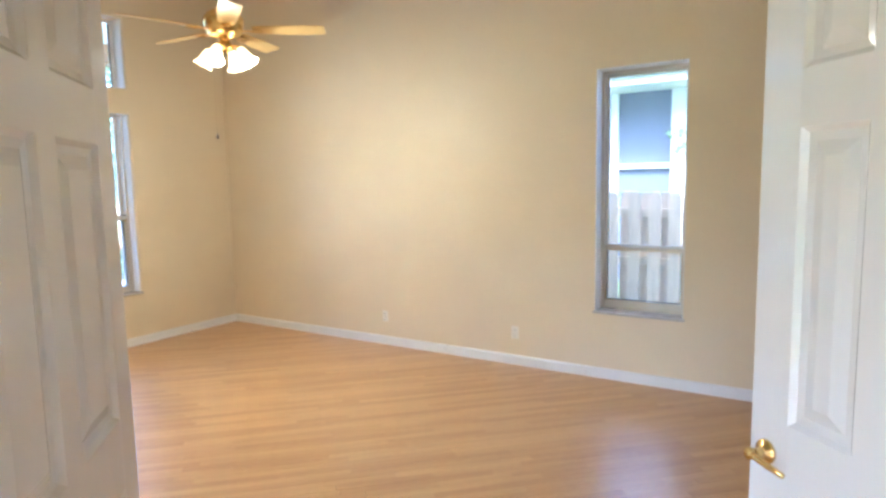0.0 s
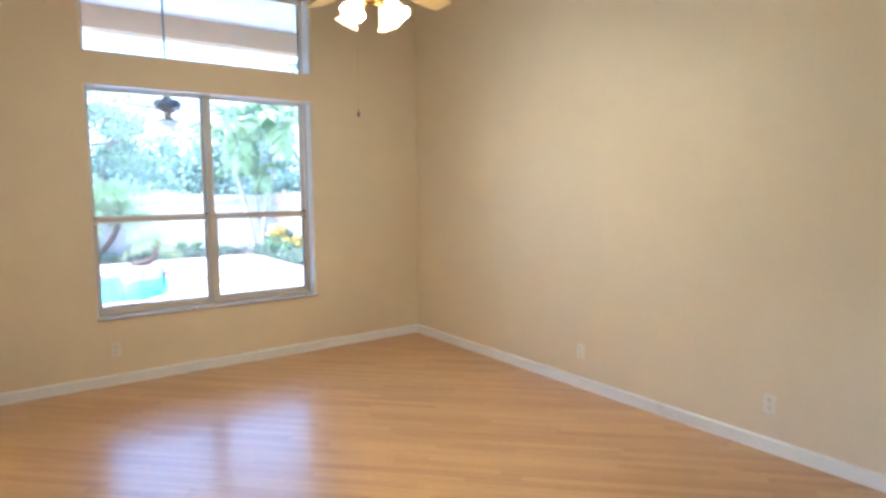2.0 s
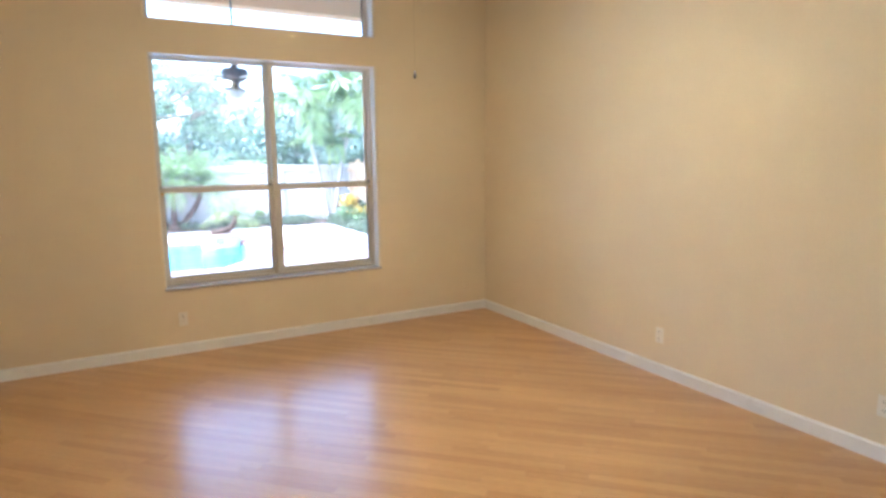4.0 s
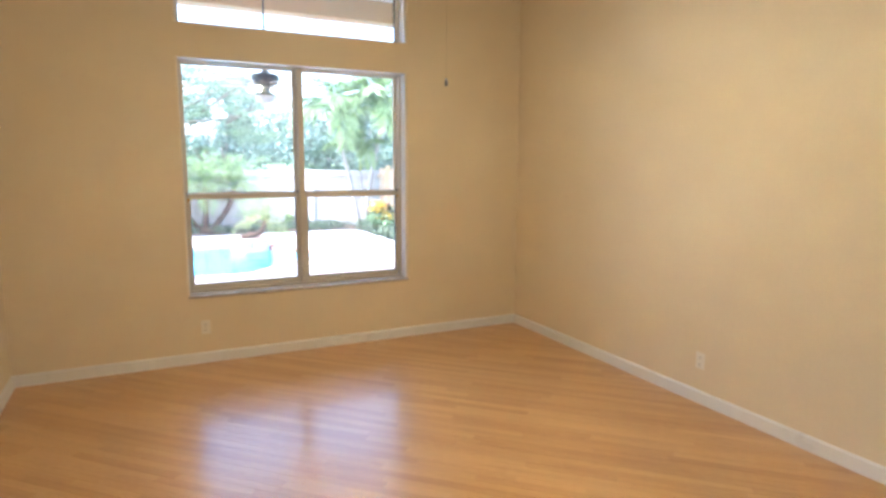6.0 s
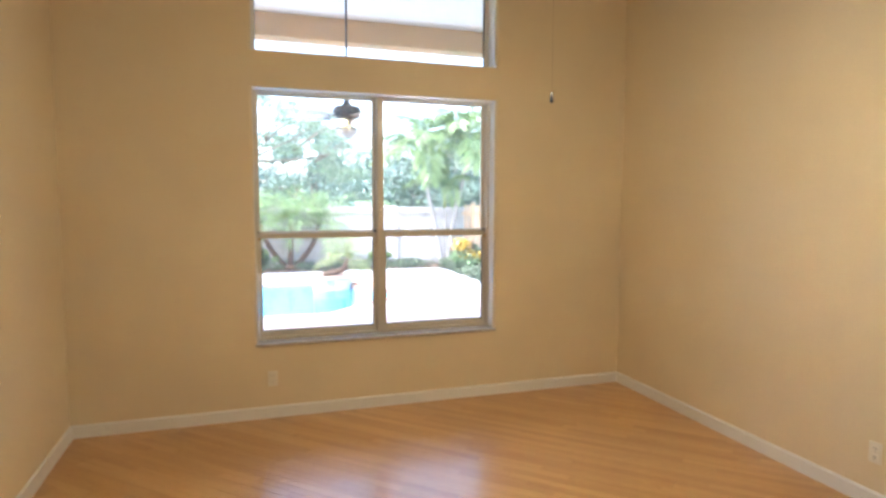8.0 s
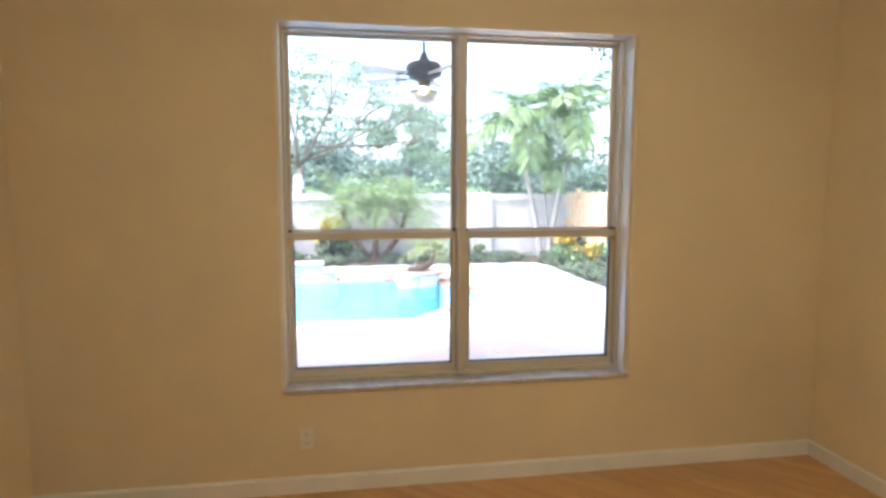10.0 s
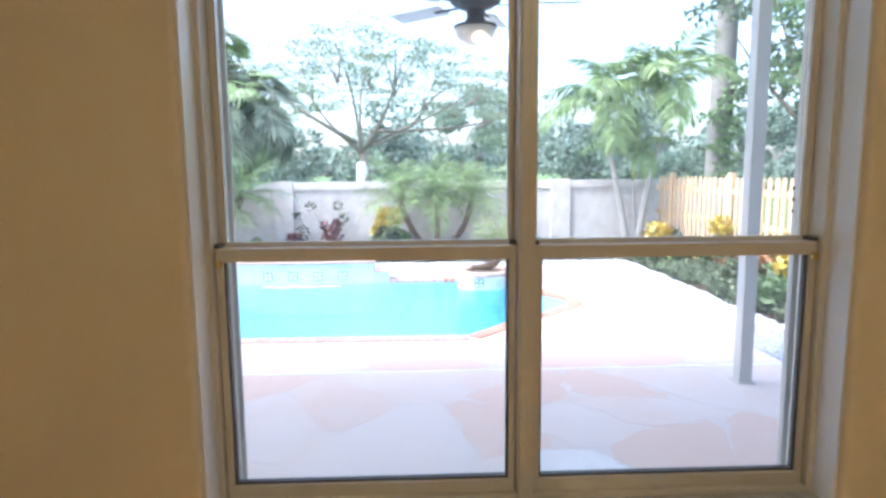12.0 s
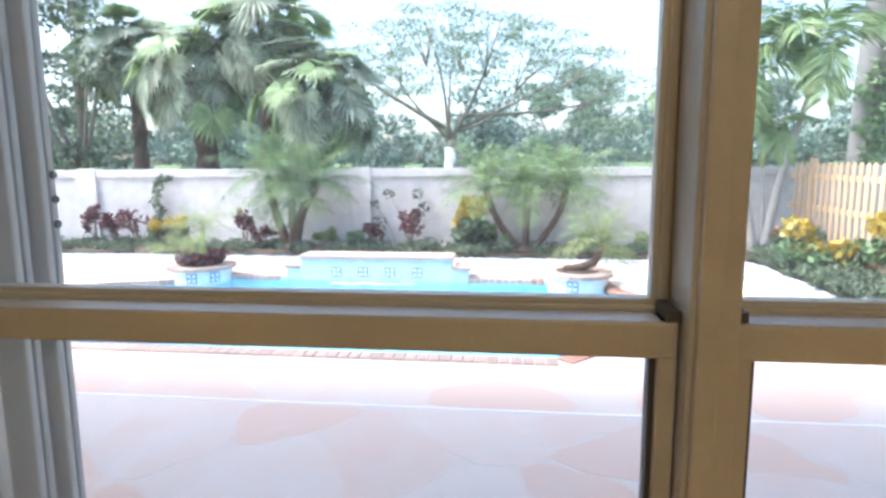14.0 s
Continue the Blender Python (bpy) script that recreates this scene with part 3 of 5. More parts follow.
for k in range(4):
    m = pose(0, 0, 2.635, 0, 0, 25 + 90 * k)
    a = part("lamp_arm", tube([(0.04, 0, 0), (0.075, 0, 0.012), (0.105, 0, 0.0), (0.115, 0, -0.02)], [0.008] * 4, 10), BRASS, fan, m=m, smooth=True)
    tilt = pose(0.112, 0, -0.012, 0, -32, 0)
    bell = bmesh.new()
    seg, prof = 30, [(0.020, 0.0), (0.027, -0.014), (0.036, -0.042), (0.043, -0.074), (0.054, -0.106), (0.069, -0.125)]
    rings = []
    for i, (r, z) in enumerate(prof):
        rings.append([bell.verts.new((r * (1 + 0.05 * (i / 5) * math.cos(6 * q)) * math.cos(q), r * (1 + 0.05 * (i / 5) * math.cos(6 * q)) * math.sin(q), z)) for q in (2 * math.pi * j / seg for j in range(seg))])
    for p, q in zip(rings, rings[1:]):
        for j in range(seg):
            bell.faces.new((p[j], p[(j + 1) % seg], q[(j + 1) % seg], q[j]))
    sh = part("shade", bell, SHADE_GLOW, fan, "lit frosted glass tulip shade", m @ tilt, smooth=True)
    sh.modifiers.new("thick", "SOLIDIFY").thickness = 0.003
    part("bulb", lathe([(0.010, 0), (0.014, -0.02), (0.026, -0.055), (0.024, -0.075), (0.010, -0.09)], 16), SHADE_GLOW, sh, "glowing bulb", smooth=True)
    p = (pose(FX, FY, 0.04) @ m @ tilt @ Vector((0, 0, -0.125)))
    lamp = new("fan_bulb_light", bpy.data.lights.new("fan_bulb_light", "POINT"))
    lamp.data.energy, lamp.data.shadow_soft_size, lamp.data.color = FAN_WATTS, 0.04, (1.0, 0.83, 0.53)
    lamp.matrix_world = Matrix.Translation(p)
part("pull_chain", tube([(-0.055, -0.066, 2.62), (-0.055, -0.066, 2.01)], [0.0003, 0.0003], 6), AGED_BRASS, fan, "thin brass pull chain")
part("chain_knob", lathe([(0.002, 2.03), (0.007, 2.033), (0.008, 2.042), (0.006, 2.054), (0.002, 2.072)], 12), FAN_BLACK, fan, "dark wooden pull knob", pose(-0.055, -0.066, -0.042), smooth=True)

# ---- storm shutters folded beside the window ----
def shutter_stack(y0, y1, label):
    s = thing("storm_shutter", label, "storm shutter", "folded storm shutters", m=pose(0, 0, 0))
    inner = y1 if y0 < 3 else y0
    out = -1 if y0 < 3 else 1
    n = 4
    for k in range(n):
        x = -5.735 - 0.032 * k
        yy = inner + out * (0.012 if k % 2 else 0.0)
        part("slat", boxes((x - 0.014, x, min(yy, yy + out * 0.10), max(yy, yy + out * 0.10), WIN_Z0 - 0.03, WIN_Z1 + 0.05), bevel=0.004), SHUTTER, s)
    part("track", boxes((-5.88, -5.72, min(inner + out * 0.03, inner + out * 0.12), max(inner + out * 0.03, inner + out * 0.12), WIN_Z0 - 0.06, WIN_Z0 - 0.031), bevel=0.003), SHUTTER, s)
    for z in (1.46, 1.50, 1.54):
        part("rivet", lathe([(0.007, 0), (0.006, 0.004)], 10), DARK_SEAL, s, m=pose(-5.838, inner + (0.0 if n % 2 else 0.012) * out - 0.0005 * out, z, 90 * out, 0, 0))
    return s


shutter_stack(2.17, 2.283, "white aluminium accordion storm shutter folded beside the window")
shutter_stack(4.190, 4.30, "white aluminium accordion storm shutter folded beside the window")

# ---- patio fan ----
pf = thing("patio_fan", "dark bronze patio ceiling fan with pale blades and opal bowl", "ceiling fan", m=pose(-7.03, 3.20, 0))
part("canopy", lathe([(0.02, 3.78), (0.06, 3.80), (0.065, 3.86)], 20), FAN_BLACK, pf, smooth=True)
part("downrod", lathe([(0.012, 2.62), (0.012, 3.80)], 10), FAN_BLACK, pf, smooth=True)
part("motor_housing", lathe([(0.05, 2.435), (0.09, 2.45), (0.13, 2.475), (0.145, 2.51), (0.14, 2.55), (0.11, 2.575), (0.05, 2.585), (0.035, 2.61), (0.02, 2.65)], 28), FAN_BLACK, pf, smooth=True)
part("light_neck", lathe([(0.115, 2.345), (0.11, 2.36), (0.06, 2.375), (0.045, 2.40), (0.05, 2.44)], 24), FAN_BLACK, pf, smooth=True)
part("light_bowl", lathe([(0.02, 2.262), (0.06, 2.27), (0.095, 2.30), (0.112, 2.345)], 24), OPAL, pf, "white opal glass bowl", smooth=True)
for k in range(5):
    b = part("blade", boxes((0.20, 0.54, -0.055, 0.055, -0.003, 0.003), bevel=0.002), PALE_BLADE, pf, "pale weatherproof blade", pose(0, 0, 2.47, 12, 0, 72 * k + 15))
    part("blade_iron", boxes((0.10, 0.26, -0.012, 0.012, -0.010, -0.004), bevel=0.002), FAN_BLACK, b, "dark metal bracket")

# ---- yard: ground, pool, walls ----
def arc(cx, cy, r, a0, a1, n):
    return [(cx + r * math.cos(radians(a0 + (a1 - a0) * k / n)), cy + r * math.sin(radians(a0 + (a1 - a0) * k / n))) for k in range(n + 1)]


def smooth_line(pts, n=6):
    """A rounded line through plan points."""
    out = []
    P = [Vector(p) for p in pts]
    for i in range(len(P) - 1):
        p0, p1, p2, p3 = P[max(i - 1, 0)], P[i], P[i + 1], P[min(i + 2, len(P) - 1)]
        for k in range(n):
            t = k / n
            q = 0.5 * ((2 * p1) + (p2 - p0) * t + (2 * p0 - 5 * p1 + 4 * p2 - p3) * t * t + (3 * p1 - p0 - 3 * p2 + p3) * t ** 3)
            out.append((q.x, q.y))
    out.append(tuple(P[-1]))
    return out


FAR = -13.08
bump = smooth_line([(-9.76, 3.38), (-10.12, 3.72), (-10.45, 3.98), (-10.80, 4.46), (-11.18, 4.78), (-11.62, 4.80), (-12.05, 4.50), (-12.45, 4.22)], 5)
left_end = smooth_line([(-12.62, -1.75), (-12.35, -2.5), (-11.8, -3.1), (-10.9, -3.3), (-10.1, -3.0), (-9.80, -2.4)], 5)
POOL = bump + [(FAR, 4.10), (FAR, -1.15)] + left_end
WATER_Z = -0.105


def ring_faces(inner, z, pad):
    """A sheet from a big square down to the pool's outline."""
    bm = bmesh.new()
    outer = [(pad[0], pad[2]), (pad[1], pad[2]), (pad[1], pad[3]), (pad[0], pad[3])]
    vi = [bm.verts.new((x, y, z)) for x, y in inner]
    vo = [bm.verts.new((x, y, z)) for x, y in outer]
    ei = [bm.edges.new((vi[k], vi[(k + 1) % len(vi)])) for k in range(len(vi))]
    eo = [bm.edges.new((vo[k], vo[(k + 1) % 4])) for k in range(4)]
    bmesh.ops.triangle_fill(bm, edges=ei + eo, use_beauty=True)
    return bm


tagged(part("ground", ring_faces([(-8.9, -4.6), (-8.9, 5.9), (-13.9, 5.9), (-13.9, -4.6)], -0.12, (-400, 400, -400, 400)), LAWN), "green lawn ground reaching to the horizon", "ground", kind="structure")
PATIO = tagged(part("patio", ring_faces(POOL, GROUND - 0.001, (-14.45, W_OUT - 0.02, -7.5, 6.05)), GROUT), "pink flagstone patio set in pale mortar", "patio", kind="structure")
shell = bmesh.new()
lo = [shell.verts.new((x, y, -0.95)) for x, y in POOL]
hi = [shell.verts.new((x, y, GROUND - 0.001)) for x, y in POOL]
for k in range(len(POOL)):
    shell.faces.new((lo[k], lo[(k + 1) % len(POOL)], hi[(k + 1) % len(POOL)], hi[k]))
shell.faces.new(lo)
pool = tagged(part("swimming_pool", shell, POOL_PLASTER), "curved swimming pool with turquoise plaster and brick coping", "swimming pool")
wbm = bmesh.new()
wbm.faces.new([wbm.verts.new((x, y, WATER_Z)) for x, y in POOL])
tagged(part("water", wbm, WATER), "clear turquoise pool water", "water", kind="structure")

# raised water wall with stepped ends, behind the pool
rw = tagged(part("raised_water_wall", boxes((FAR - 0.34, FAR + 0.012, 0.02, 2.16, -0.6, 0.205), (FAR - 0.34, FAR + 0.010, -0.20, 0.0195, -0.6, 0.065), (FAR - 0.34, FAR + 0.010, 2.1605, 2.40, -0.6, 0.065)), POOL_TILE), "low stepped water wall faced in pale blue tile", "water wall")
part("top_coping", boxes((FAR - 0.40, FAR + 0.035, 0.0, 2.18, 0.205, 0.25), bevel=0.012), COPING_PALE, rw, "pale pink bullnose coping")
for a, b in ((-0.24, -0.002), (2.182, 2.44)):
    part("step_coping", boxes((FAR - 0.40, FAR + 0.035, a, b, 0.065, 0.11), bevel=0.012), COPING_PALE, rw, "pale pink bullnose coping")


def picture_tile(parent, x, y, z, turn=90.0):
    """A small white tile with a cobalt motif; its face looks along local -y before the turn."""
    t = part("accent_tile", boxes((-0.07, 0.07, -0.006, 0.004, -0.07, 0.07), bevel=0.003), TILE_BLUE, parent, "cobalt and white glazed accent tile", pose(x, y, z, 0, 0, turn))
    part("motif", boxes((-0.055, -0.012, -0.009, -0.005, -0.055, -0.012), (0.012, 0.055, -0.009, -0.005, -0.055, -0.012), (-0.055, -0.012, -0.009, -0.005, 0.012, 0.055), (0.012, 0.055, -0.009, -0.005, 0.012, 0.055), (-0.011, 0.011, -0.010, -0.005, -0.011, 0.011)), TILE_WHITE, t)


for k in range(4):
    picture_tile(rw, FAR + 0.014, 0.53 + 0.385 * k, 0.02)


def planter(x, y, r, top, label, faces):
    p = thing("planter", label, "planter", "tiled planters at the pool", m=pose(x, y, 0))
    part("drum", lathe([(r - 0.05, WATER_Z - 0.03), (r - 0.05, top - 0.04)], 28), DRUM_TILE, p)
    part("footing", lathe([(r - 0.05, -0.95), (r - 0.05, WATER_Z - 0.03)], 28), SUBMERGED_BLUE, p, "deep blue footing under water, shade in its colour")
    for k in range(22):
        a0, a1 = 2 * math.pi * k / 22 + 0.012, 2 * math.pi * (k + 1) / 22 - 0.012
        ring = [(r + 0.02, a0), (r + 0.02, a1), (r - 0.16, a1), (r - 0.16, a0)]
        part("brick", prism([(q * math.cos(a), q * math.sin(a)) for q, a in ring], top - 0.04, top + 0.012), COPING, p)
    part("soil", lathe([(r - 0.165, top - 0.03), (r - 0.165, top - 0.004), (0.01, top + 0.02)], 20), SOIL, p, "dark planting soil")
    for a in faces:
        q = radians(a)
        picture_tile(p, (r - 0.05) * math.cos(q), (r - 0.05) * math.sin(q), top - 0.13, 90 + a)
    return p


planter(-12.98, -1.42, 0.45, 0.11, "round tiled planter with brick rim holding a small palm", (8, 52))
planter(-12.86, 3.84, 0.44, 0.11, "round tiled planter with brick rim holding a leaning palm", (-14,))

# froth where water falls from the raised wall
froth = [(FAR + 0.22 + 0.03 * math.sin(2.3 * k), 0.62 + 0.19 * k, WATER_Z + 0.001, 0.055 + 0.02 * math.sin(k), 0.16, 0.010) for k in range(6)]
fbm = bmesh.new()
for x, y, z, a, b, h in froth:
    bmesh.ops.create_icosphere(fbm, subdivisions=1, radius=1.0, matrix=Matrix.Translation((x, y, z)) @ Matrix.Diagonal((a, b, h, 1)))
tagged(part("water_froth", fbm, FROTH, smooth=True), "white froth on the water under the raised wall", "water froth", kind="stuff")

# ---- beds, gravel, garden wall ----
def bumpy_sheet(name, x0, x1, y0, y1, z, amp, step, mat, label, cat, seed):
    rng = np.random.default_rng(seed)
    nx, ny = max(2, int((x1 - x0) / step)), max(2, int((y1 - y0) / step))
    v = [(x0 + (x1 - x0) * i / nx, y0 + (y1 - y0) * j / ny, z + amp * float(rng.random())) for i in range(nx + 1) for j in range(ny + 1)]
    f = [(i * (ny + 1) + j, (i + 1) * (ny + 1) + j, (i + 1) * (ny + 1) + j + 1, i * (ny + 1) + j + 1) for i in range(nx) for j in range(ny)]
    return tagged(raw(name, v, f, mat), label, cat, kind="structure")


bumpy_sheet("planting_bed", -16.0, -14.85, -9.0, 9.0, -0.05, 0.05, 0.12, SOIL, "dark mulch planting bed along the garden wall", "planting bed", 3)
bumpy_sheet("planting_bed_side", -14.85, -7.0, 6.76, 8.1, -0.06, 0.05, 0.12, SOIL, "dark mulch planting bed along the picket fence", "planting bed", 4)
bumpy_sheet("gravel_bed", -14.87, -14.45, -7.5, 6.76, -0.085, 0.03, 0.07, GRAVEL, "bed of white river gravel", "gravel", 5)
bumpy_sheet("gravel_bed_side", -14.45, -7.0, 6.05, 6.78, -0.085, 0.03, 0.07, GRAVEL, "bed of white river gravel", "gravel", 6)


def pebbles(name, regions, mat, label, seed, r0, r1):
    """Rounded stones strewn over plan rectangles (x0, x1, y0, y1, z, count)."""
    rng = np.random.default_rng(seed)
    base = [(1, 0, 0), (-1, 0, 0), (0, 1, 0), (0, -1, 0), (0, 0, 0.7), (0.6, 0.6, 0.4), (-0.6, 0.6, 0.4), (-0.6, -0.6, 0.4), (0.6, -0.6, 0.4)]
    tri = [(0, 5, 8), (2, 6, 5), (1, 7, 6), (3, 8, 7), (4, 5, 6), (4, 6, 7), (4, 7, 8), (4, 8, 5), (0, 2, 5), (2, 1, 6), (1, 3, 7), (3, 0, 8)]
    V, F = [], []
    for x0, x1, y0, y1, z, n in regions:
        for _ in range(n):
            r, a = rng.uniform(r0, r1), rng.uniform(0, 6.28)
            s = rng.uniform(0.6, 1.0)
            cx, cy, c, d = rng.uniform(x0, x1), rng.uniform(y0, y1), math.cos(a), math.sin(a)
            k = len(V)
            V += [(cx + r * (u * c - v * s * d), cy + r * (u * d + v * s * c), z + r * w) for u, v, w in base]
            F += [tuple(k + i for i in t) for t in tri]
    return tagged(raw(name, V, F, mat), label, "gravel", kind="stuff")


pebbles("gravel_stones", [(-14.45, -7.6, 6.05, 6.78, -0.065, 4200), (-14.87, -14.45, -7.0, 6.7, -0.065, 2600)], GRAVEL, "loose white river stones", 7, 0.02, 0.045)

gw = tagged(new("wall_garden"), "weathered white precast concrete garden wall with posts", "garden wall", kind="structure")
part("wall_panel", boxes((-16.14, -16.02, -14, 9.5, -0.3, 1.40)), WALLSTONE, gw)
part("wall_cap", boxes((-16.18, -15.975, -14, 9.5, 1.27, 1.425), bevel=0.01), WALLSTONE, gw)
for y in (-10.9, -5.35, 0.16, 5.75):
    part("wall_post", boxes((-16.22, -15.955, y - 0.2, y + 0.2, -0.3, 1.445), bevel=0.015), WALLSTONE, gw)


def picket_fence(label, m, length, height, pitch, width, both, mat, post_every):
    """Runs along local x; pickets with clipped tops on one or both sides of the rails."""
    f = thing("picket_fence", label, "fence", m=m)
    pk = prism([(-width / 2, 0), (width / 2, 0), (width / 2, height - 0.05), (width / 4, height), (-width / 4, height), (-width / 2, height - 0.05)], -0.009, 0.009)
    first = part("picket", pk, mat, f, m=Matrix.Translation((width / 2, 0.03, 0)) @ pose(0, 0, 0, 90))
    me = first.data
    n = int(length / pitch)
    for k in range(1, n):
        link("picket", me, mat, f, m=Matrix.Translation((width / 2 + k * pitch, 0.03, random.uniform(-0.008, 0.008))) @ pose(0, 0, 0, 90, random.uniform(-0.6, 0.6), 0))
    if both:
        for k in range(n):
            link("picket", me, mat, f, m=Matrix.Translation((width / 2 + (k + 0.5) * pitch, -0.055, random.uniform(-0.008, 0.008))) @ pose(0, 0, 0, 90, random.uniform(-0.6, 0.6), 0))
    for z in (0.25, height * 0.55, height - 0.22):
        part("fence_rail", boxes((0, length, -0.044, 0.02, z - 0.042, z + 0.042)), mat, f)
    x = 0.0
    while x <= length + 0.01:
        part("fence_post", boxes((x - 0.048, x + 0.048, -0.05, 0.046, 0, height + 0.07), bevel=0.006), mat, f)
        x += post_every
    return f


picket_fence("new pine picket fence along the planting bed", pose(-8.6, 7.72, -0.08, 0, 0, 180), 7.35, 1.57, 0.172, 0.088, False, CEDAR, 2.2)
picket_fence("weathered grey shadow-box board fence beside the house", pose(-6.5, 7.05, -0.12), 9.5, 1.66, 0.215, 0.128, True, GREYWOOD, 2.44)

# ---- neighbouring house behind the board fence ----
nh = thing("neighbour_house", "neighbouring house with white-framed screened porch and white roof", "house")
part("wall", boxes((-8, 9, 11.0, 11.2, -0.12, 3.12)), SCREEN, nh, "blue-grey screened porch side")
for x, w in ((-4.33, 0.06), (-3.32, 0.06), (-2.31, 0.06), (-1.25, 0.13), (-0.29, 0.06), (0.72, 0.06)):
    part("porch_column", boxes((x - w, x + w, 10.9, 10.99, -0.12, 3.12), bevel=0.005), WHITE, nh)
part("porch_rail", boxes((-6, 3, 10.92, 10.985, 1.845, 1.925)), WHITE, nh)
part("fascia", boxes((-8, 9, 10.1, 10.16, 3.12, 3.24), bevel=0.01), WHITE, nh)
part("soffit", boxes((-8, 9, 10.16, 11.0, 3.12, 3.15)), WHITE, nh)
for k in range(6):
    part("roof_course", boxes((-8, 9, 10.0 + 0.33 * k, 10.42 + 0.33 * k, 3.24 + 0.12 * k, 3.29 + 0.12 * k), bevel=0.015), ROOF_WHITE, nh)

# ---- plants ----
def leaflet(V, F, p, d, up, length, width, droop):
    """A narrow folded leaf from p along d."""
    side = d.cross(up)
    if side.length < 1e-4:
        side = Vector((1, 0, 0))
    side.normalize()
    k = len(V)
    mid = p + d * (length * 0.5) + Vector((0, 0, -droop * length * 0.25))
    tip = p + d * length + Vector((0, 0, -droop * length))
    V += [tuple(p), tuple(mid + side * width / 2), tuple(tip), tuple(mid - side * width / 2), tuple(mid - up * width * 0.25)]
    F += [(k, k + 1, k + 4), (k + 1, k + 2, k + 4), (k + 2, k + 3, k + 4), (k + 3, k, k + 4)]


def frond_mesh(name, length, pairs, leaf_len, leaf_w, arch, seed, mat, lift=0.5, plume=0.35, droop=(0.15, 0.5)):
    """A feather-shaped palm frond that grows along local x and arches down."""
    rng = random.Random(seed)
    V, F = [], []
    def axis(t):
        return Vector((length * (t - 0.12 * arch * t * t), 0, length * (lift * t - arch * t * t)))
    n = 10
    ring = []
    for i in range(n + 1):
        p, r = axis(i / n), 0.012 * length * (1 - 0.85 * i / n)
        ring.append(len(V))
        V += [tuple(p + Vector((0, r, 0))), tuple(p + Vector((0, -r, 0))), tuple(p + Vector((0, 0, -r)))]
    for a, b in zip(ring, ring[1:]):
        for k in range(3):
            F.append((a + k, a + (k + 1) % 3, b + (k + 1) % 3, b + k))
    for i in range(pairs):
        t = 0.14 + 0.86 * (i + 0.5) / pairs
        p = axis(t)
        fwd = (axis(min(1, t + 0.02)) - axis(t - 0.02)).normalized()
        up = Vector((-fwd.z, 0, fwd.x))
        size = leaf_len * (0.45 + 0.75 * math.sin(math.pi * min(1, t * 0.9 + 0.08)))
        for s in (1, -1):
            d = (fwd * rng.uniform(0.45, 0.8) + Vector((0, s, 0)) + up * rng.uniform(-plume, plume)).normalized()
            leaflet(V, F, p, d, up, size * rng.uniform(0.8, 1.1), leaf_w, rng.uniform(*droop))
    me = bpy.data.meshes.new(name)
    me.from_pydata([tuple(v) for v in V], [], F)
    me.materials.append(mat)
    return me


def fan_mesh(name, stem, blade, seed, mat, segs=30):
    """A round pleated fan leaf on a stem along local x, with hanging tips."""
    rng = random.Random(seed)
    V, F = [], []
    def axis(t):
        return Vector((stem * t, 0, stem * (0.15 * t - 0.12 * t * t)))
    pts = [axis(i / 4) for i in range(5)]
    for i, p in enumerate(pts):
        r = 0.012
        V += [tuple(p + Vector((0, r, 0))), tuple(p + Vector((0, -r, 0))), tuple(p + Vector((0, 0, -r)))]
    for i in range(4):
        for k in range(3):
            F.append((3 * i + k, 3 * i + (k + 1) % 3, 3 * i + 3 + (k + 1) % 3, 3 * i + 3 + k))
    o = pts[-1]
    hang = Euler((0, radians(rng.uniform(30, 75)), 0)).to_matrix()
    for i in range(segs):
        a = radians(-135 + 270 * i / (segs - 1))
        L = blade * (0.72 + 0.28 * math.cos(a * 0.6)) * rng.uniform(0.88, 1.08)
        d, s = Vector((math.cos(a), math.sin(a), 0)), Vector((-math.sin(a), math.cos(a), 0))
        w = 2.2 * L / segs
        dz = rng.uniform(0.3, 1.2)
        rows = [(0.0, 0.1, 0.0), (0.45, 1.0, 0.0), (0.72, 0.62, -0.03 * dz), (0.88, 0.34, -0.14 * dz), (0.97, 0.06, -0.36 * dz)]
        k = len(V)
        for f, q, z in rows:
            c = o + hang @ (d * L * f + Vector((0, 0, 0.14 * L * f * abs(math.sin(a / 2))))) + Vector((0, 0, z * L))
            V += [tuple(c + hang @ (s * w * q)), tuple(c + hang @ Vector((0, 0, 0.35 * w * q))), tuple(c - hang @ (s * w * q))]
        for r in range(4):
            for h in (0, 1):
                F.append((k + 3 * r + h, k + 3 * r + 3 + h, k + 3 * r + 4 + h, k + 3 * r + 1 + h))
    me = bpy.data.meshes.new(name)
    me.from_pydata(V, [], F)
    me.materials.append(mat)
    return me


def crown_of(parent, top, meshes, count, low, high, seed, name="frond", scale=(0.85, 1.1)):
    rng = random.Random(seed)
    for k in range(count):
        az = 137.5 * k + rng.uniform(-18, 18)
        el = low + (high - low) * (k / max(1, count - 1)) + rng.uniform(-8, 8)
        s = rng.uniform(*scale)
        m = Matrix.Translation(top) @ pose(0, 0, 0, rng.uniform(-20, 20), -el, az) @ Matrix.Diagonal((s, s, s, 1))
        link(name, meshes[k % len(meshes)], None, parent, m=pose(0, 0, 0, 0, 0, 0) @ m)


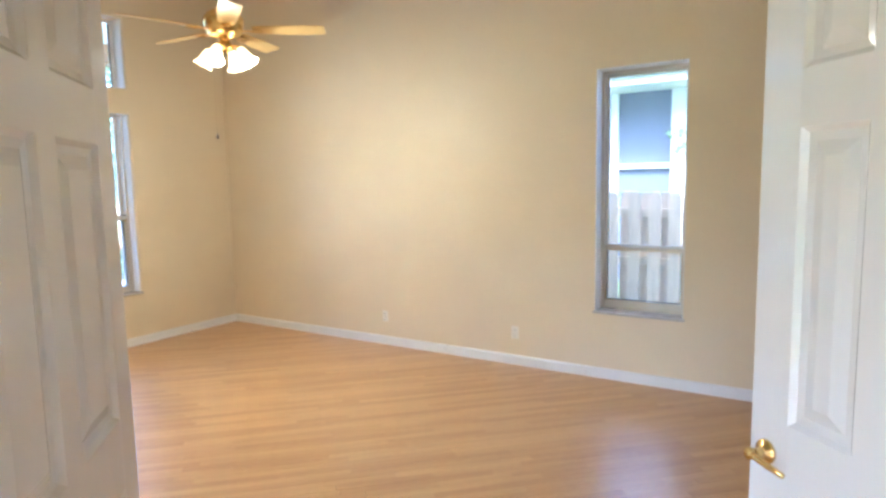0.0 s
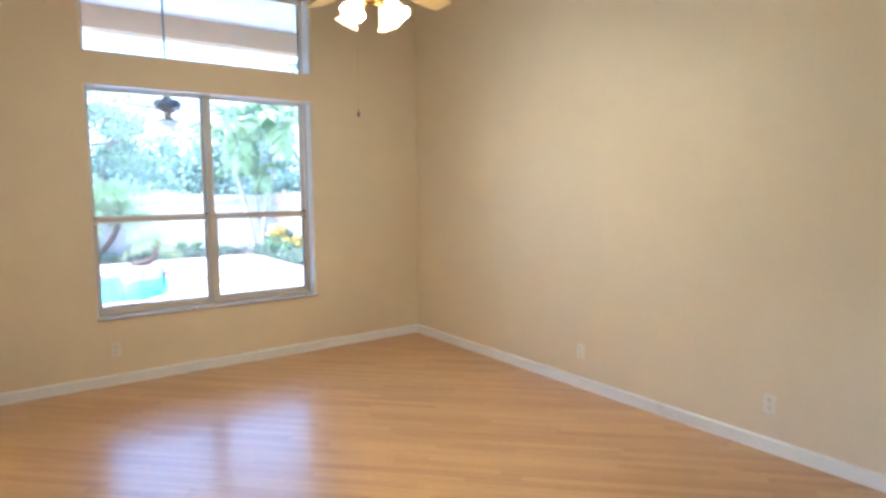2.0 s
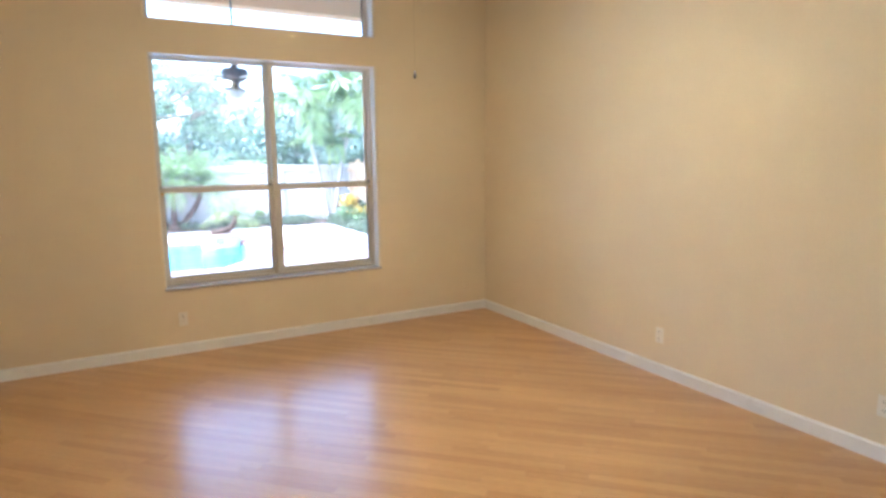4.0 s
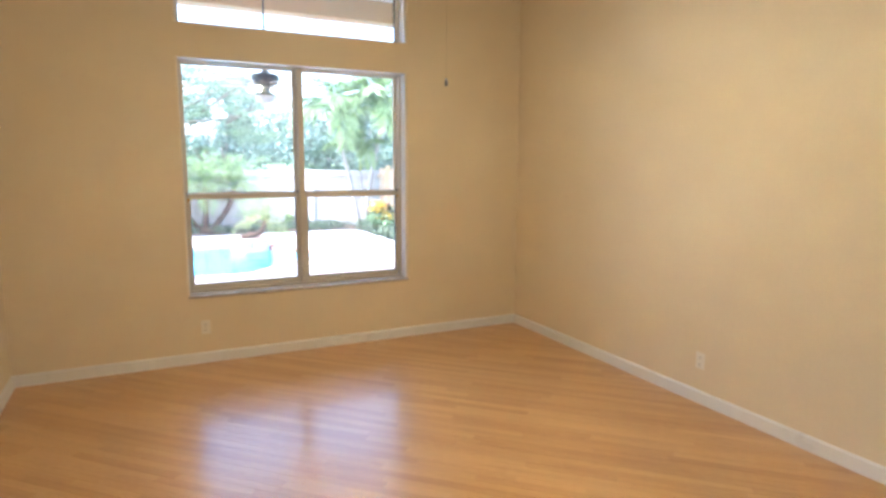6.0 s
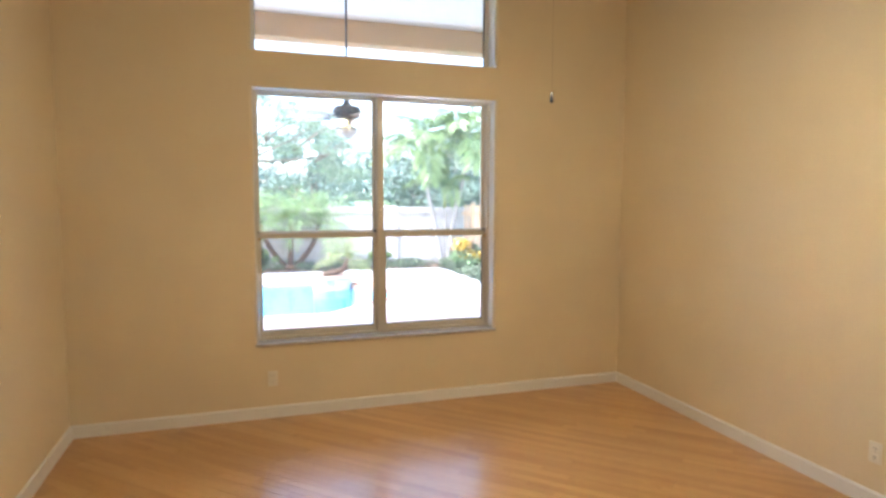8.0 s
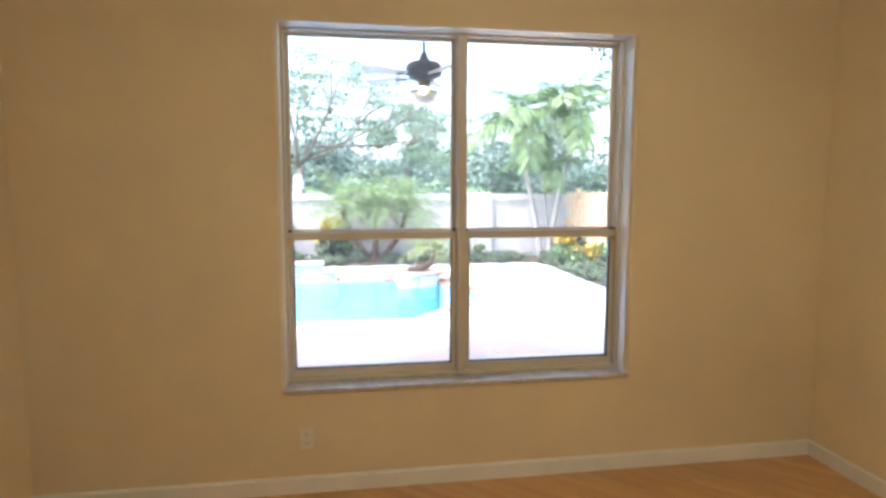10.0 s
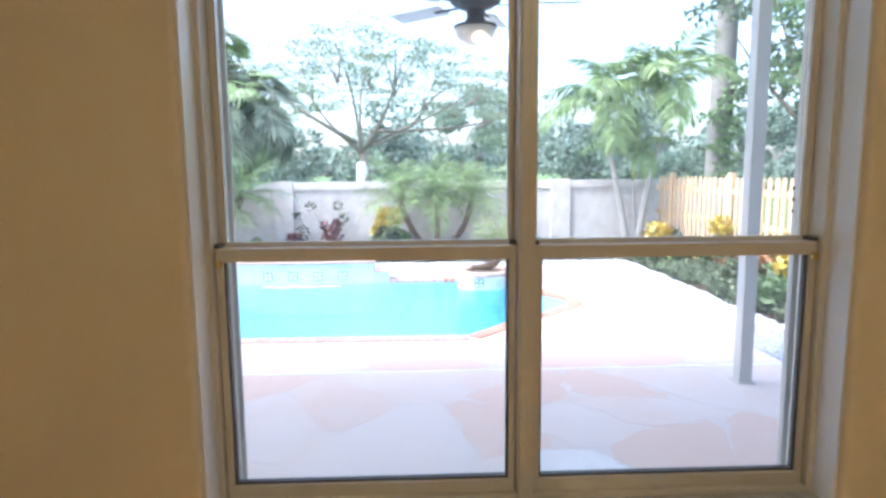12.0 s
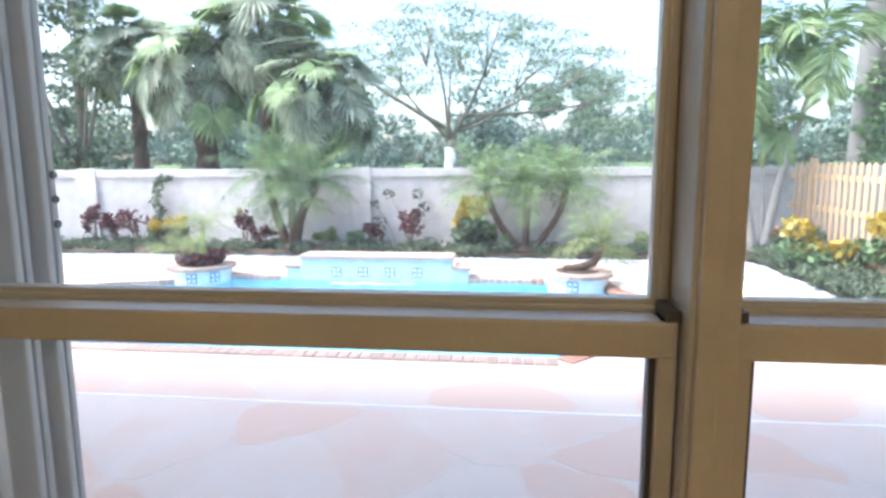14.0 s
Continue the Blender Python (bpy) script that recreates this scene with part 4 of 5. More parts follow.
DATE = [frond_mesh("date_frond", 1.05, 26, 0.27, 0.015, 0.62, 10 + k, LEAF_LIGHT, 0.5, 0.35) for k in range(2)]
DATE2 = [frond_mesh("date_frond", 1.1, 32, 0.27, 0.014, 0.62, 20 + k, (LEAF, LEAF_LIGHT)[k], 0.42, 0.25) for k in range(2)]
ADON = [frond_mesh("arching_frond", 1.75, 46, 0.41, 0.044, 1.15, 30 + k, (LEAF_LIGHT, LEAF, LEAF_LIGHT)[k], 1.05, 0.3, (0.35, 0.95)) for k in range(3)]
WISP = [frond_mesh("wispy_frond", 0.62, 24, 0.17, 0.008, 0.85, 40 + k, LEAF_PALE, 0.6, 0.3) for k in range(2)]
FANS = [fan_mesh("fan_leaf", 0.62 + 0.15 * k, 0.48, 50 + k, (LEAF_GREY, LEAF_GREY, LEAF_GREY, LEAF_LIGHT)[k], 22) for k in range(4)]


def date_palm(label, x, y, z, heads, meshes, count, seed, group=""):
    p = thing("date_palm", label, "palm tree", group, m=pose(x, y, z))
    for i, (dx, dy, h, bend, r) in enumerate(heads):
        pts = curve_pts((0, 0.06 * (i - 1), 0), (dx, dy, h), (0, bend, 0), 10)
        rad = [r * (1.25 - 0.35 * t / 10) * (1.12 if t % 2 else 0.95) for t in range(11)]
        rad[-2] *= 1.25
        part("trunk", tube(pts, rad, 10), PALMBARK, p, "rough brown palm trunk", smooth=False)
        crown_of(p, Vector((dx, dy, h)), meshes, count, -24, 74, seed + i)
    part("root_mound", lathe([(0.22, -0.05), (0.20, 0.05), (0.12, 0.10), (0.02, 0.12)], 14), PALMBARK, p)
    return p


date_palm("triple-stemmed pygmy date palm in front of the garden wall", -15.4, 3.20, -0.03, [(0.0, -0.68, 1.10, -0.10, 0.055), (0.05, 0.03, 1.08, 0.0, 0.055), (0.0, 0.68, 1.05, 0.12, 0.055)], DATE, 24, 60)
date_palm("double-stemmed pygmy date palm in front of the garden wall", -15.4, -0.98, -0.03, [(0.0, -0.40, 1.30, -0.05, 0.07), (0.1, 0.05, 0.95, 0.0, 0.06), (0.0, 0.48, 1.20, -0.10, 0.075)], DATE2, 17, 70)


def fan_palm(label, x, y, h, r, count, seed, low=-35):
    p = thing("fan_palm", label, "palm tree", "fan palms behind the wall", m=pose(x, y, -0.12))
    pts = curve_pts((0, 0, 0), (0.05, 0.1, h), (0.05, 0.08, 0), 8)
    part("trunk", tube(pts, [r * (1.1 if t % 2 else 0.95) for t in range(9)], 12), PALMBARK, p, "fibrous brown palm trunk")
    crown_of(p, Vector((0.05, 0.1, h)), FANS, count, low, 80, seed, "fan_leaf", (0.8, 1.3))
    return p


fan_palm("tall fan palm with hanging grey-green leaves behind the wall", -17.6, -3.75, 3.45, 0.25, 84, 80, -40)
fan_palm("tall fan palm with hanging grey-green leaves behind the wall", -19.0, -6.2, 3.9, 0.17, 64, 83, -40)
fan_palm("full fan palm with broad green leaves behind the wall", -16.9, -0.95, 2.9, 0.14, 100, 81, -55)
fan_palm("tall fan palm with hanging grey-green leaves behind the wall", -17.4, -2.3, 4.1, 0.17, 74, 82, -50)

ap = thing("christmas_palm", "twin-trunked palm with arching green fronds by the fence", "palm tree", m=pose(-15.35, 7.02, -0.05))
for i, (dx, dy, h, bend) in enumerate(((0, -0.56, 2.25, 0.04), (0.1, 0.56, 2.55, -0.06), (-0.1, 0.02, 1.45, 0.02))):
    r = 0.058 if i < 2 else 0.03
    pts = curve_pts((0, 0.14 * (i - 0.5) if i < 2 else 0.05, 0), (dx, dy, h), (0, bend, 0), 10)
    tk = part("trunk", tube(pts, [r * (1.3 - 0.5 * t / 10) for t in range(11)], 12), PALE_TRUNK, ap, "pale grey ringed trunk", smooth=True)
    part("crownshaft", tube([(dx, dy, h), (dx, dy, h + 0.18), (dx, dy, h + 0.38)], [r * 0.9, r, r * 0.5], 12), GREEN_SHAFT, tk, "smooth green crownshaft", smooth=True)
    crown_of(ap, Vector((dx, dy, h + 0.36)), ADON, 11 if i < 2 else 6, -8, 58, 90 + i, scale=(0.85, 1.1) if i < 2 else (0.55, 0.75))


def leaf_cloud(blobs, size, seed, per):
    """Many single leaves over clumps (x, y, z, rx, ry, rz): vertices and faces."""
    rng = np.random.default_rng(seed)
    V, F = [], []
    for cx, cy, cz, rx, ry, rz in blobs:
        n = int(per)
        u = rng.normal(size=(n, 3))
        u /= np.linalg.norm(u, axis=1)[:, None]
        u *= rng.uniform(0.35, 1.0, n)[:, None] ** 0.6
        P = u * np.array((rx, ry, rz)) + np.array((cx, cy, cz))
        A, B = rng.normal(size=(n, 3)), rng.normal(size=(n, 3))
        A /= np.linalg.norm(A, axis=1)[:, None]
        B -= (A * B).sum(1)[:, None] * A
        B /= np.linalg.norm(B, axis=1)[:, None]
        s = size * rng.uniform(0.6, 1.2, n)[:, None]
        k = len(V)
        Q = np.concatenate([P - A * s, P + B * s * 0.42, P + A * s, P - B * s * 0.42], axis=1).reshape(-1, 3)
        V += Q.tolist()
        F += [(k + 4 * i, k + 4 * i + 1, k + 4 * i + 2, k + 4 * i + 3) for i in range(n)]
    return V, F


def broad_tree(label, x, y, base, limbs, blobs, leaf, mat, seed, per, trunk_h, r, white_to=0.0, group=""):
    t = thing("tree", label, "tree", group, m=pose(x, y, base))
    part("trunk", tube(curve_pts((0, 0, 0), (0, 0.1, trunk_h), (0, 0.06, 0), 6), [r * (1.25 - 0.4 * k / 6) for k in range(7)], 12), BARK, t, smooth=True)
    if white_to:
        part("painted_base", tube([(0, 0, 0), (0, 0.02, white_to * 0.5), (0, 0.05, white_to)], [r * 1.3, r * 1.22, r * 1.15], 12), LIMEWASH, t, "whitewashed lower trunk", smooth=True)
    for a, b, bend, r0 in limbs:
        part("limb", tube(curve_pts(a, b, bend, 7), [r0 * (1 - 0.8 * k / 7) for k in range(8)], 8), BARK, t, smooth=True)
    V, F = leaf_cloud(blobs, leaf, seed, per)
    raw("crown", V, F, mat, t, "open crown of small green leaves")
    return t


rng = random.Random(5)
# spreading flat-topped tree beyond the wall
limbs, blobs = [], []
for ty, tz, tx in ((-3.7, 4.9, 0.5), (-2.3, 5.7, -0.9), (-0.9, 6.3, 0.8), (0.5, 6.2, -0.8), (1.7, 5.6, 0.9), (3.0, 5.2, -0.6), (4.4, 4.6, 0.6), (5.6, 4.0, -0.3)):
    low = (0.0, 0.06 + 0.05 * ty, 2.0 + 0.25 * rng.random() + 0.16 * abs(ty))
    limbs.append((low, (tx, ty, tz + rng.uniform(-0.3, 0.3)), (rng.uniform(-0.3, 0.3), 0.10 * ty + rng.uniform(-0.35, 0.35), rng.uniform(-0.6, 0.15)), rng.uniform(0.05, 0.09)))
    limbs.append(((0.0, 0.1, 2.0), low, (0, 0, 0), 0.10))
    for _ in range(4):
        limbs.append(((0.66 * tx, 0.72 * ty, 2.25 + 0.66 * (tz - 2.25) - 0.25), (tx + rng.uniform(-1, 1), ty + rng.uniform(-1.0, 1.0), tz + rng.uniform(-0.2, 0.6)), (0, 0, 0.12), 0.032))
for _ in range(200):
    by = rng.uniform(-4.4, 6.3)
    bz = 6.2 - 0.08 * (by - 0.2) ** 2 + rng.uniform(-2.1, 0.55)
    blobs.append((rng.uniform(-1.8, 1.8), by, bz, rng.uniform(0.4, 0.8), rng.uniform(0.4, 0.9), rng.uniform(0.08, 0.22)))
broad_tree("spreading flat-topped tree with whitewashed trunk beyond the wall", -25.0, 0.85, -0.12, limbs, blobs, 0.055, LEAF_TREE, 11, 125, 2.35, 0.16, 2.1)


def bushy_tree(label, x, y, h, spread, mat, seed, trunk_h, r, n, leaf, per, white=0.0, low=0.35):
    rg = random.Random(seed)
    lim, bl = [], []
    for k in range(n):
        az, q = rg.uniform(0, 6.28), rg.uniform(0.2, 1.0)
        bz = trunk_h + (h - trunk_h) * rg.uniform(low, 1.0)
        b = (spread * q * math.cos(az), spread * q * math.sin(az), bz)
        if k < 9:
            lim.append(((0, 0.1, trunk_h - 0.2), b, (0, 0, -0.25), r * 0.55))
        bl.append((*b, rg.uniform(0.4, 0.9) * spread * 0.5, rg.uniform(0.4, 0.9) * spread * 0.5, rg.uniform(0.2, 0.5) * spread * 0.5))
    broad_tree(label, x, y, -0.12, lim, bl, leaf, mat, seed, per, trunk_h, r, white)


bushy_tree("leafy tree with dark foliage rising past the garden wall", -19.5, -8.2, 6.5, 2.6, LEAF_DARK, 21, 1.6, 0.14, 26, 0.10, 260, 1.2, 0.0)
bushy_tree("leafy tree with open crown behind the picket fence", -19.0, 13.0, 7.5, 2.8, LEAF_DARK, 22, 2.6, 0.15, 24, 0.13, 170, 2.2, 0.1)
bushy_tree("leafy tree with open crown behind the picket fence", -15.5, 12.2, 7.0, 2.4, LEAF, 23, 2.2, 0.12, 20, 0.13, 150, 0, 0.15)
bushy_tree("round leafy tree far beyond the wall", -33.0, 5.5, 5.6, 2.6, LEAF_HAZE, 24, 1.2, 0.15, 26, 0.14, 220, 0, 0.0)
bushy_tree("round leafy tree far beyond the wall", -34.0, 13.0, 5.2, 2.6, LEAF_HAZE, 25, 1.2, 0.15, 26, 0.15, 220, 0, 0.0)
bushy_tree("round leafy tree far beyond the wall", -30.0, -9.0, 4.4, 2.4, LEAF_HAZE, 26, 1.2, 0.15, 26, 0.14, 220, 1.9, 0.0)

for x, y, h, seed in ((-0.55, 8.3, 2.35, 27), (-2.2, 8.4, 2.7, 28)):
    bushy_tree("slender garden tree with light leaves behind the board fence", x, y, h, 0.42, LEAF_LIGHT, seed, 1.5, 0.03, 9, 0.05, 26, 0, 0.1)

royal = thing("royal_palm", "thick grey palm trunk wrapped in climbing vine", "palm tree", m=pose(-20.0, 10.95, -0.12))
part("trunk", tube([(0, 0, 0), (0, 0, 2), (0, 0.05, 4), (0, 0.1, 6), (0, 0.12, 8.5)], [0.31, 0.31, 0.30, 0.27, 0.22], 18), ROYAL_TRUNK, royal, smooth=True)
V, F = leaf_cloud([(0.35, 0.15 * (k % 3 - 1), 1.5 + 0.28 * k, 0.25, 0.30, 0.22) for k in range(9)] + [(0.35, 0.45, 3.0, 0.3, 0.5, 0.35), (0.35, -0.4, 3.1, 0.3, 0.4, 0.2)], 0.10, 31, 60)
raw("vine", V, F, LEAF, royal, "climbing green vine")

woods = []
rg = random.Random(9)
for k in range(230):
    y = -60 + 125 * k / 230
    tall = max(0.0, 0.5 + 0.5 * math.sin(0.33 * y + 2.1 * math.sin(0.17 * y) + 0.8)) ** 1.5
    for _ in range(1 if tall < 0.4 else 2):
        woods.append((-47 + rg.uniform(-6, 6), y + rg.uniform(-1, 1), rg.uniform(0.2, 3.3) + 3.6 * tall * rg.random(), rg.uniform(1.0, 1.8), rg.uniform(1.0, 2.2), rg.uniform(0.6, 1.2)))
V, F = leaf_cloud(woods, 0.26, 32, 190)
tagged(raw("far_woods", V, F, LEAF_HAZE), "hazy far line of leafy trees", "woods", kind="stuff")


def shrub(label, x, y, z, w, h, mat, seed, leaf=0.07, per=70, mat2=None, cat="shrub", group="shrubs along the garden wall"):
    rg = random.Random(seed)
    s = thing("shrub", label, cat, group, m=pose(x, y, z))
    stems = bmesh.new()
    bl = []
    for k in range(7):
        b = (rg.uniform(-w, w) * 0.7, rg.uniform(-w, w), h * rg.uniform(0.45, 0.95))
        tube(curve_pts((0.03 * math.cos(k), 0.03 * math.sin(k), 0), b, (0, 0, 0.03), 4), [0.012, 0.011, 0.009, 0.007, 0.005], 6, stems)
        bl.append((*b, w * 0.42, w * 0.42, h * 0.2))
    part("stem", stems, BARK, s)
    V, F = leaf_cloud(bl if not mat2 else bl[:4], leaf, seed, per)
    raw("foliage", V, F, mat, s)
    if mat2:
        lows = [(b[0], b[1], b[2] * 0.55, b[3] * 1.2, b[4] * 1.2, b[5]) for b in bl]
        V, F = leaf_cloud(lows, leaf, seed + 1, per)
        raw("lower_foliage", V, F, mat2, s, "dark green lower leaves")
    return s


YEL, TI, GRN = "yellow croton shrub in the mulch bed", "maroon-leaved ti plant in the mulch bed", "low green shrub in the mulch bed"
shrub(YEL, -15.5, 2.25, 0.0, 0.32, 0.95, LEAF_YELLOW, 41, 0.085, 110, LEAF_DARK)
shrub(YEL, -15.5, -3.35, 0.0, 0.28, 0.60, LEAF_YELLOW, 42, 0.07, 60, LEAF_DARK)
for i, (y, h, w) in enumerate(((-4.95, 0.70, 0.20), (-4.60, 0.55, 0.18), (-4.05, 0.65, 0.26), (-1.95, 0.62, 0.16), (-1.62, 0.40, 0.16), (0.42, 0.45, 0.18), (1.16, 0.62, 0.22))):
    shrub(TI, -15.55, y, 0.0, w, h, LEAF_RED, 50 + i, 0.085, 17)
for i, (y, h, w) in enumerate(((-0.38, 0.36, 0.22), (0.2, 0.3, 0.2), (2.65, 0.4, 0.22), (4.4, 0.32, 0.25), (5.4, 0.30, 0.25))):
    shrub(GRN, -15.5, y, 0.0, w, h, LEAF if i % 2 else LEAF_LIGHT, 60 + i, 0.05, 60)
SIDE = "shrubs along the picket fence"
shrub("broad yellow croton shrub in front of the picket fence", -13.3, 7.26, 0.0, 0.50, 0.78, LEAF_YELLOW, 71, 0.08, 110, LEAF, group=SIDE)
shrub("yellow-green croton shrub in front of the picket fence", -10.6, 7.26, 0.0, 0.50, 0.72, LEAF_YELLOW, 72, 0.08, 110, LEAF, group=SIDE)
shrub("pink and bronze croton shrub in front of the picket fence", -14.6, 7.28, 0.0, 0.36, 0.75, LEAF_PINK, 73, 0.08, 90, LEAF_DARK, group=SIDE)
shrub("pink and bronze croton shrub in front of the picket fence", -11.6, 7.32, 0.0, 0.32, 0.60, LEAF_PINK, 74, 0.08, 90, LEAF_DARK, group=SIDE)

vines = thing("wall_vine", "thin climbing vine on the garden wall", "vine", m=pose(-15.95, 0.95, 0))
st = bmesh.new()
for y0, y1, h in ((0.1, -0.25, 1.0), (0.15, 0.35, 1.05), (-0.1, -0.55, 0.8)):
    tube(curve_pts((0.1, y0, 0), (0.04, y1, h), (0, 0.06, 0), 6), [0.006] * 7, 6, st)
part("stem", st, BARK, vines)
V, F = leaf_cloud([(0.06, -0.5, 0.75, 0.03, 0.12, 0.1), (0.06, -0.25, 0.95, 0.03, 0.15, 0.1), (0.06, 0.3, 0.95, 0.03, 0.16, 0.12), (0.06, 0.42, 0.7, 0.03, 0.12, 0.15), (0.06, -0.4, 0.45, 0.03, 0.14, 0.14)], 0.06, 33, 22)
raw("leaves", V, F, LEAF_DARK, vines)
vine2 = thing("wall_vine", "tall climbing vine on the garden wall", "vine", m=pose(-15.95, -3.95, 0))
part("stem", tube(curve_pts((0.1, 0, 0), (0.04, 0.15, 1.25), (0, 0.05, 0), 6), [0.008] * 7, 6), BARK, vine2)
V, F = leaf_cloud([(0.06, 0.05 + 0.05 * (k % 3), 0.3 + 0.17 * k, 0.05, 0.12, 0.12) for k in range(6)] + [(0.06, 0.3, 1.25, 0.04, 0.15, 0.06)], 0.07, 34, 26)
raw("leaves", V, F, LEAF_DARK, vine2)

cover = []
rg = random.Random(12)
for k in range(260):
    cover.append((rg.uniform(-15.8, -14.95), rg.uniform(-8, 7.3), rg.uniform(0.0, 0.10), 0.16, 0.18, 0.09))
for k in range(420):
    x = rg.uniform(-14.9, -8.4)
    cover.append((x, 6.80 + rg.random() ** 1.5 * 0.8, rg.uniform(0.02, 0.14), 0.15, 0.16, 0.10))
V, F = leaf_cloud(cover, 0.035, 35, 85)
tagged(raw("ground_cover", V, F, LEAF_DARK), "low green ground cover over the mulch beds", "ground cover", kind="stuff")

# plants in the two planters
pl = thing("potted_palm", "small light-green palm over dark bromeliads in the planter", "potted plant", m=pose(-12.98, -1.42, 0.11))
part("trunk", tube([(0, 0, 0), (0, 0.02, 0.25), (0, 0.05, 0.48)], [0.05, 0.045, 0.03], 10), GREEN_SHAFT, pl)
crown_of(pl, Vector((0, 0.05, 0.46)), WISP, 12, 0, 70, 101)
crown_of(pl, Vector((0.05, -0.28, 0.12)), WISP, 9, 0, 55, 102)
V, F = leaf_cloud([(0.2 * math.cos(k), 0.25 * math.sin(k), 0.11, 0.12, 0.14, 0.09) for k in range(7)], 0.09, 36, 34)
raw("bromeliads", V, F, LEAF_RED, pl, "dark maroon bromeliad leaves")
pr = thing("potted_palm", "small leaning palm with wispy yellow-green fronds in the planter", "potted plant", m=pose(-12.86, 3.84, 0.11))
part("trunk", tube([(0, -0.18, 0.03), (0.02, 0.02, 0.05), (0.02, 0.20, 0.12), (0.02, 0.27, 0.24), (0.02, 0.30, 0.36)], [0.05, 0.06, 0.055, 0.05, 0.045], 10), PALMBARK, pr, "curved leaning trunk", smooth=True)
crown_of(pr, Vector((0.02, 0.30, 0.36)), WISP, 17, -20, 75, 103, scale=(0.9, 1.25))

# ---- floor strips, laid on the diagonal ----
STRIP, C = 0.057, math.sqrt(0.5)


def clip(poly, a, b, c):
    """Keeps the part of a plan polygon where a*x + b*y <= c."""
    out = []
    for i, p in enumerate(poly):
        q = poly[(i + 1) % len(poly)]
        dp, dq = a * p[0] + b * p[1] - c, a * q[0] + b * q[1] - c
        if dp <= 0:
            out.append(p)
        if dp * dq < 0:
            t = dp / (dp - dq)
            out.append((p[0] + t * (q[0] - p[0]), p[1] + t * (q[1] - p[1])))
    return out


def slab(pts, z0, z1, edge):
    """Vertices and faces of a thin piece with an eased upper edge."""
    n = len(pts)
    cx, cy = sum(p[0] for p in pts) / n, sum(p[1] for p in pts) / n
    ins = []
    for x, y in pts:
        d = math.hypot(cx - x, cy - y) or 1
        k = min(edge / d, 0.4)
        ins.append((x + (cx - x) * k, y + (cy - y) * k))
    V = [(x, y, z0) for x, y in pts] + [(x, y, z1 - edge * 0.6) for x, y in pts] + [(x, y, z1) for x, y in ins]
    F = [tuple(range(2 * n, 3 * n))]
    for r in (0, 1):
        F += [(r * n + i, r * n + (i + 1) % n, (r + 1) * n + (i + 1) % n, (r + 1) * n + i) for i in range(n)]
    return V, F


rng = random.Random(77)
rest_v, rest_f, made = [], [], 0
lanes = []
for lane in range(-80, 140):
    w0 = lane * STRIP
    s = -8.0 + rng.uniform(0, 1.0)
    while s < 7.0:
        L = rng.uniform(0.35, 1.25)
        g = 0.0004
        quad = [(s + g, w0 + g), (s + L - g, w0 + g), (s + L - g, w0 + STRIP - g), (s + g, w0 + STRIP - g)]
        poly = [((u - v) * C, (u + v) * C) for u, v in quad]
        for a, b, c in ((-1, 0, -XW), (1, 0, XE), (0, 1, YN), (0, -1, 2.0)):
            poly = clip(poly, a, b, c)
            if len(poly) < 3:
                break
        s += L
        if len(poly) < 3:
            continue
        mx, my = sum(p[0] for p in poly) / len(poly), sum(p[1] for p in poly) / len(poly)
        if my < -1.99:
            continue
        lanes.append((mx, my, poly))
for mx, my, poly in lanes:
    V, F = slab(poly, -0.0118, rng.uniform(-0.0004, 0.0), 0.0008)
    if made < 300 and -3.9 < mx < -1.3 and 1.1 < my < 4.6:
        raw("plank", V, F, OAK, FLOOR)
        made += 1
    else:
        k = len(rest_v)
        rest_v += V
        rest_f += [tuple(k + i for i in f) for f in F]
tagged(raw("planks", rest_v, rest_f, OAK, FLOOR), kind="stuff")

# ---- flagstones of the patio ----
def voronoi_cells(points, bounds):
    x0, x1, y0, y1 = bounds
    P = np.array(points)
    for i, p in enumerate(points):
        poly = [(x0, y0), (x1, y0), (x1, y1), (x0, y1)]
        d = ((P - P[i]) ** 2).sum(1)
        for j in np.argsort(d)[1:16]:
            q = points[j]
            a, b = q[0] - p[0], q[1] - p[1]
            poly = clip(poly, a, b, (q[0] ** 2 + q[1] ** 2 - p[0] ** 2 - p[1] ** 2) / 2)
            if len(poly) < 3:
                break
        if len(poly) >= 3:
            yield p, poly


def shrink(poly, gap):
    n = len(poly)
    cx, cy = sum(p[0] for p in poly) / n, sum(p[1] for p in poly) / n
    return [(x + (cx - x) * min(0.3, gap / max(0.05, math.hypot(cx - x, cy - y))), y + (cy - y) * min(0.3, gap / max(0.05, math.hypot(cx - x, cy - y)))) for x, y in poly]


def inside(x, y, poly):
    hit = False
    for i, p in enumerate(poly):
        q = poly[i - 1]
        if (p[1] > y) != (q[1] > y) and x < (q[0] - p[0]) * (y - p[1]) / (q[1] - p[1]) + p[0]:
            hit = not hit
    return hit


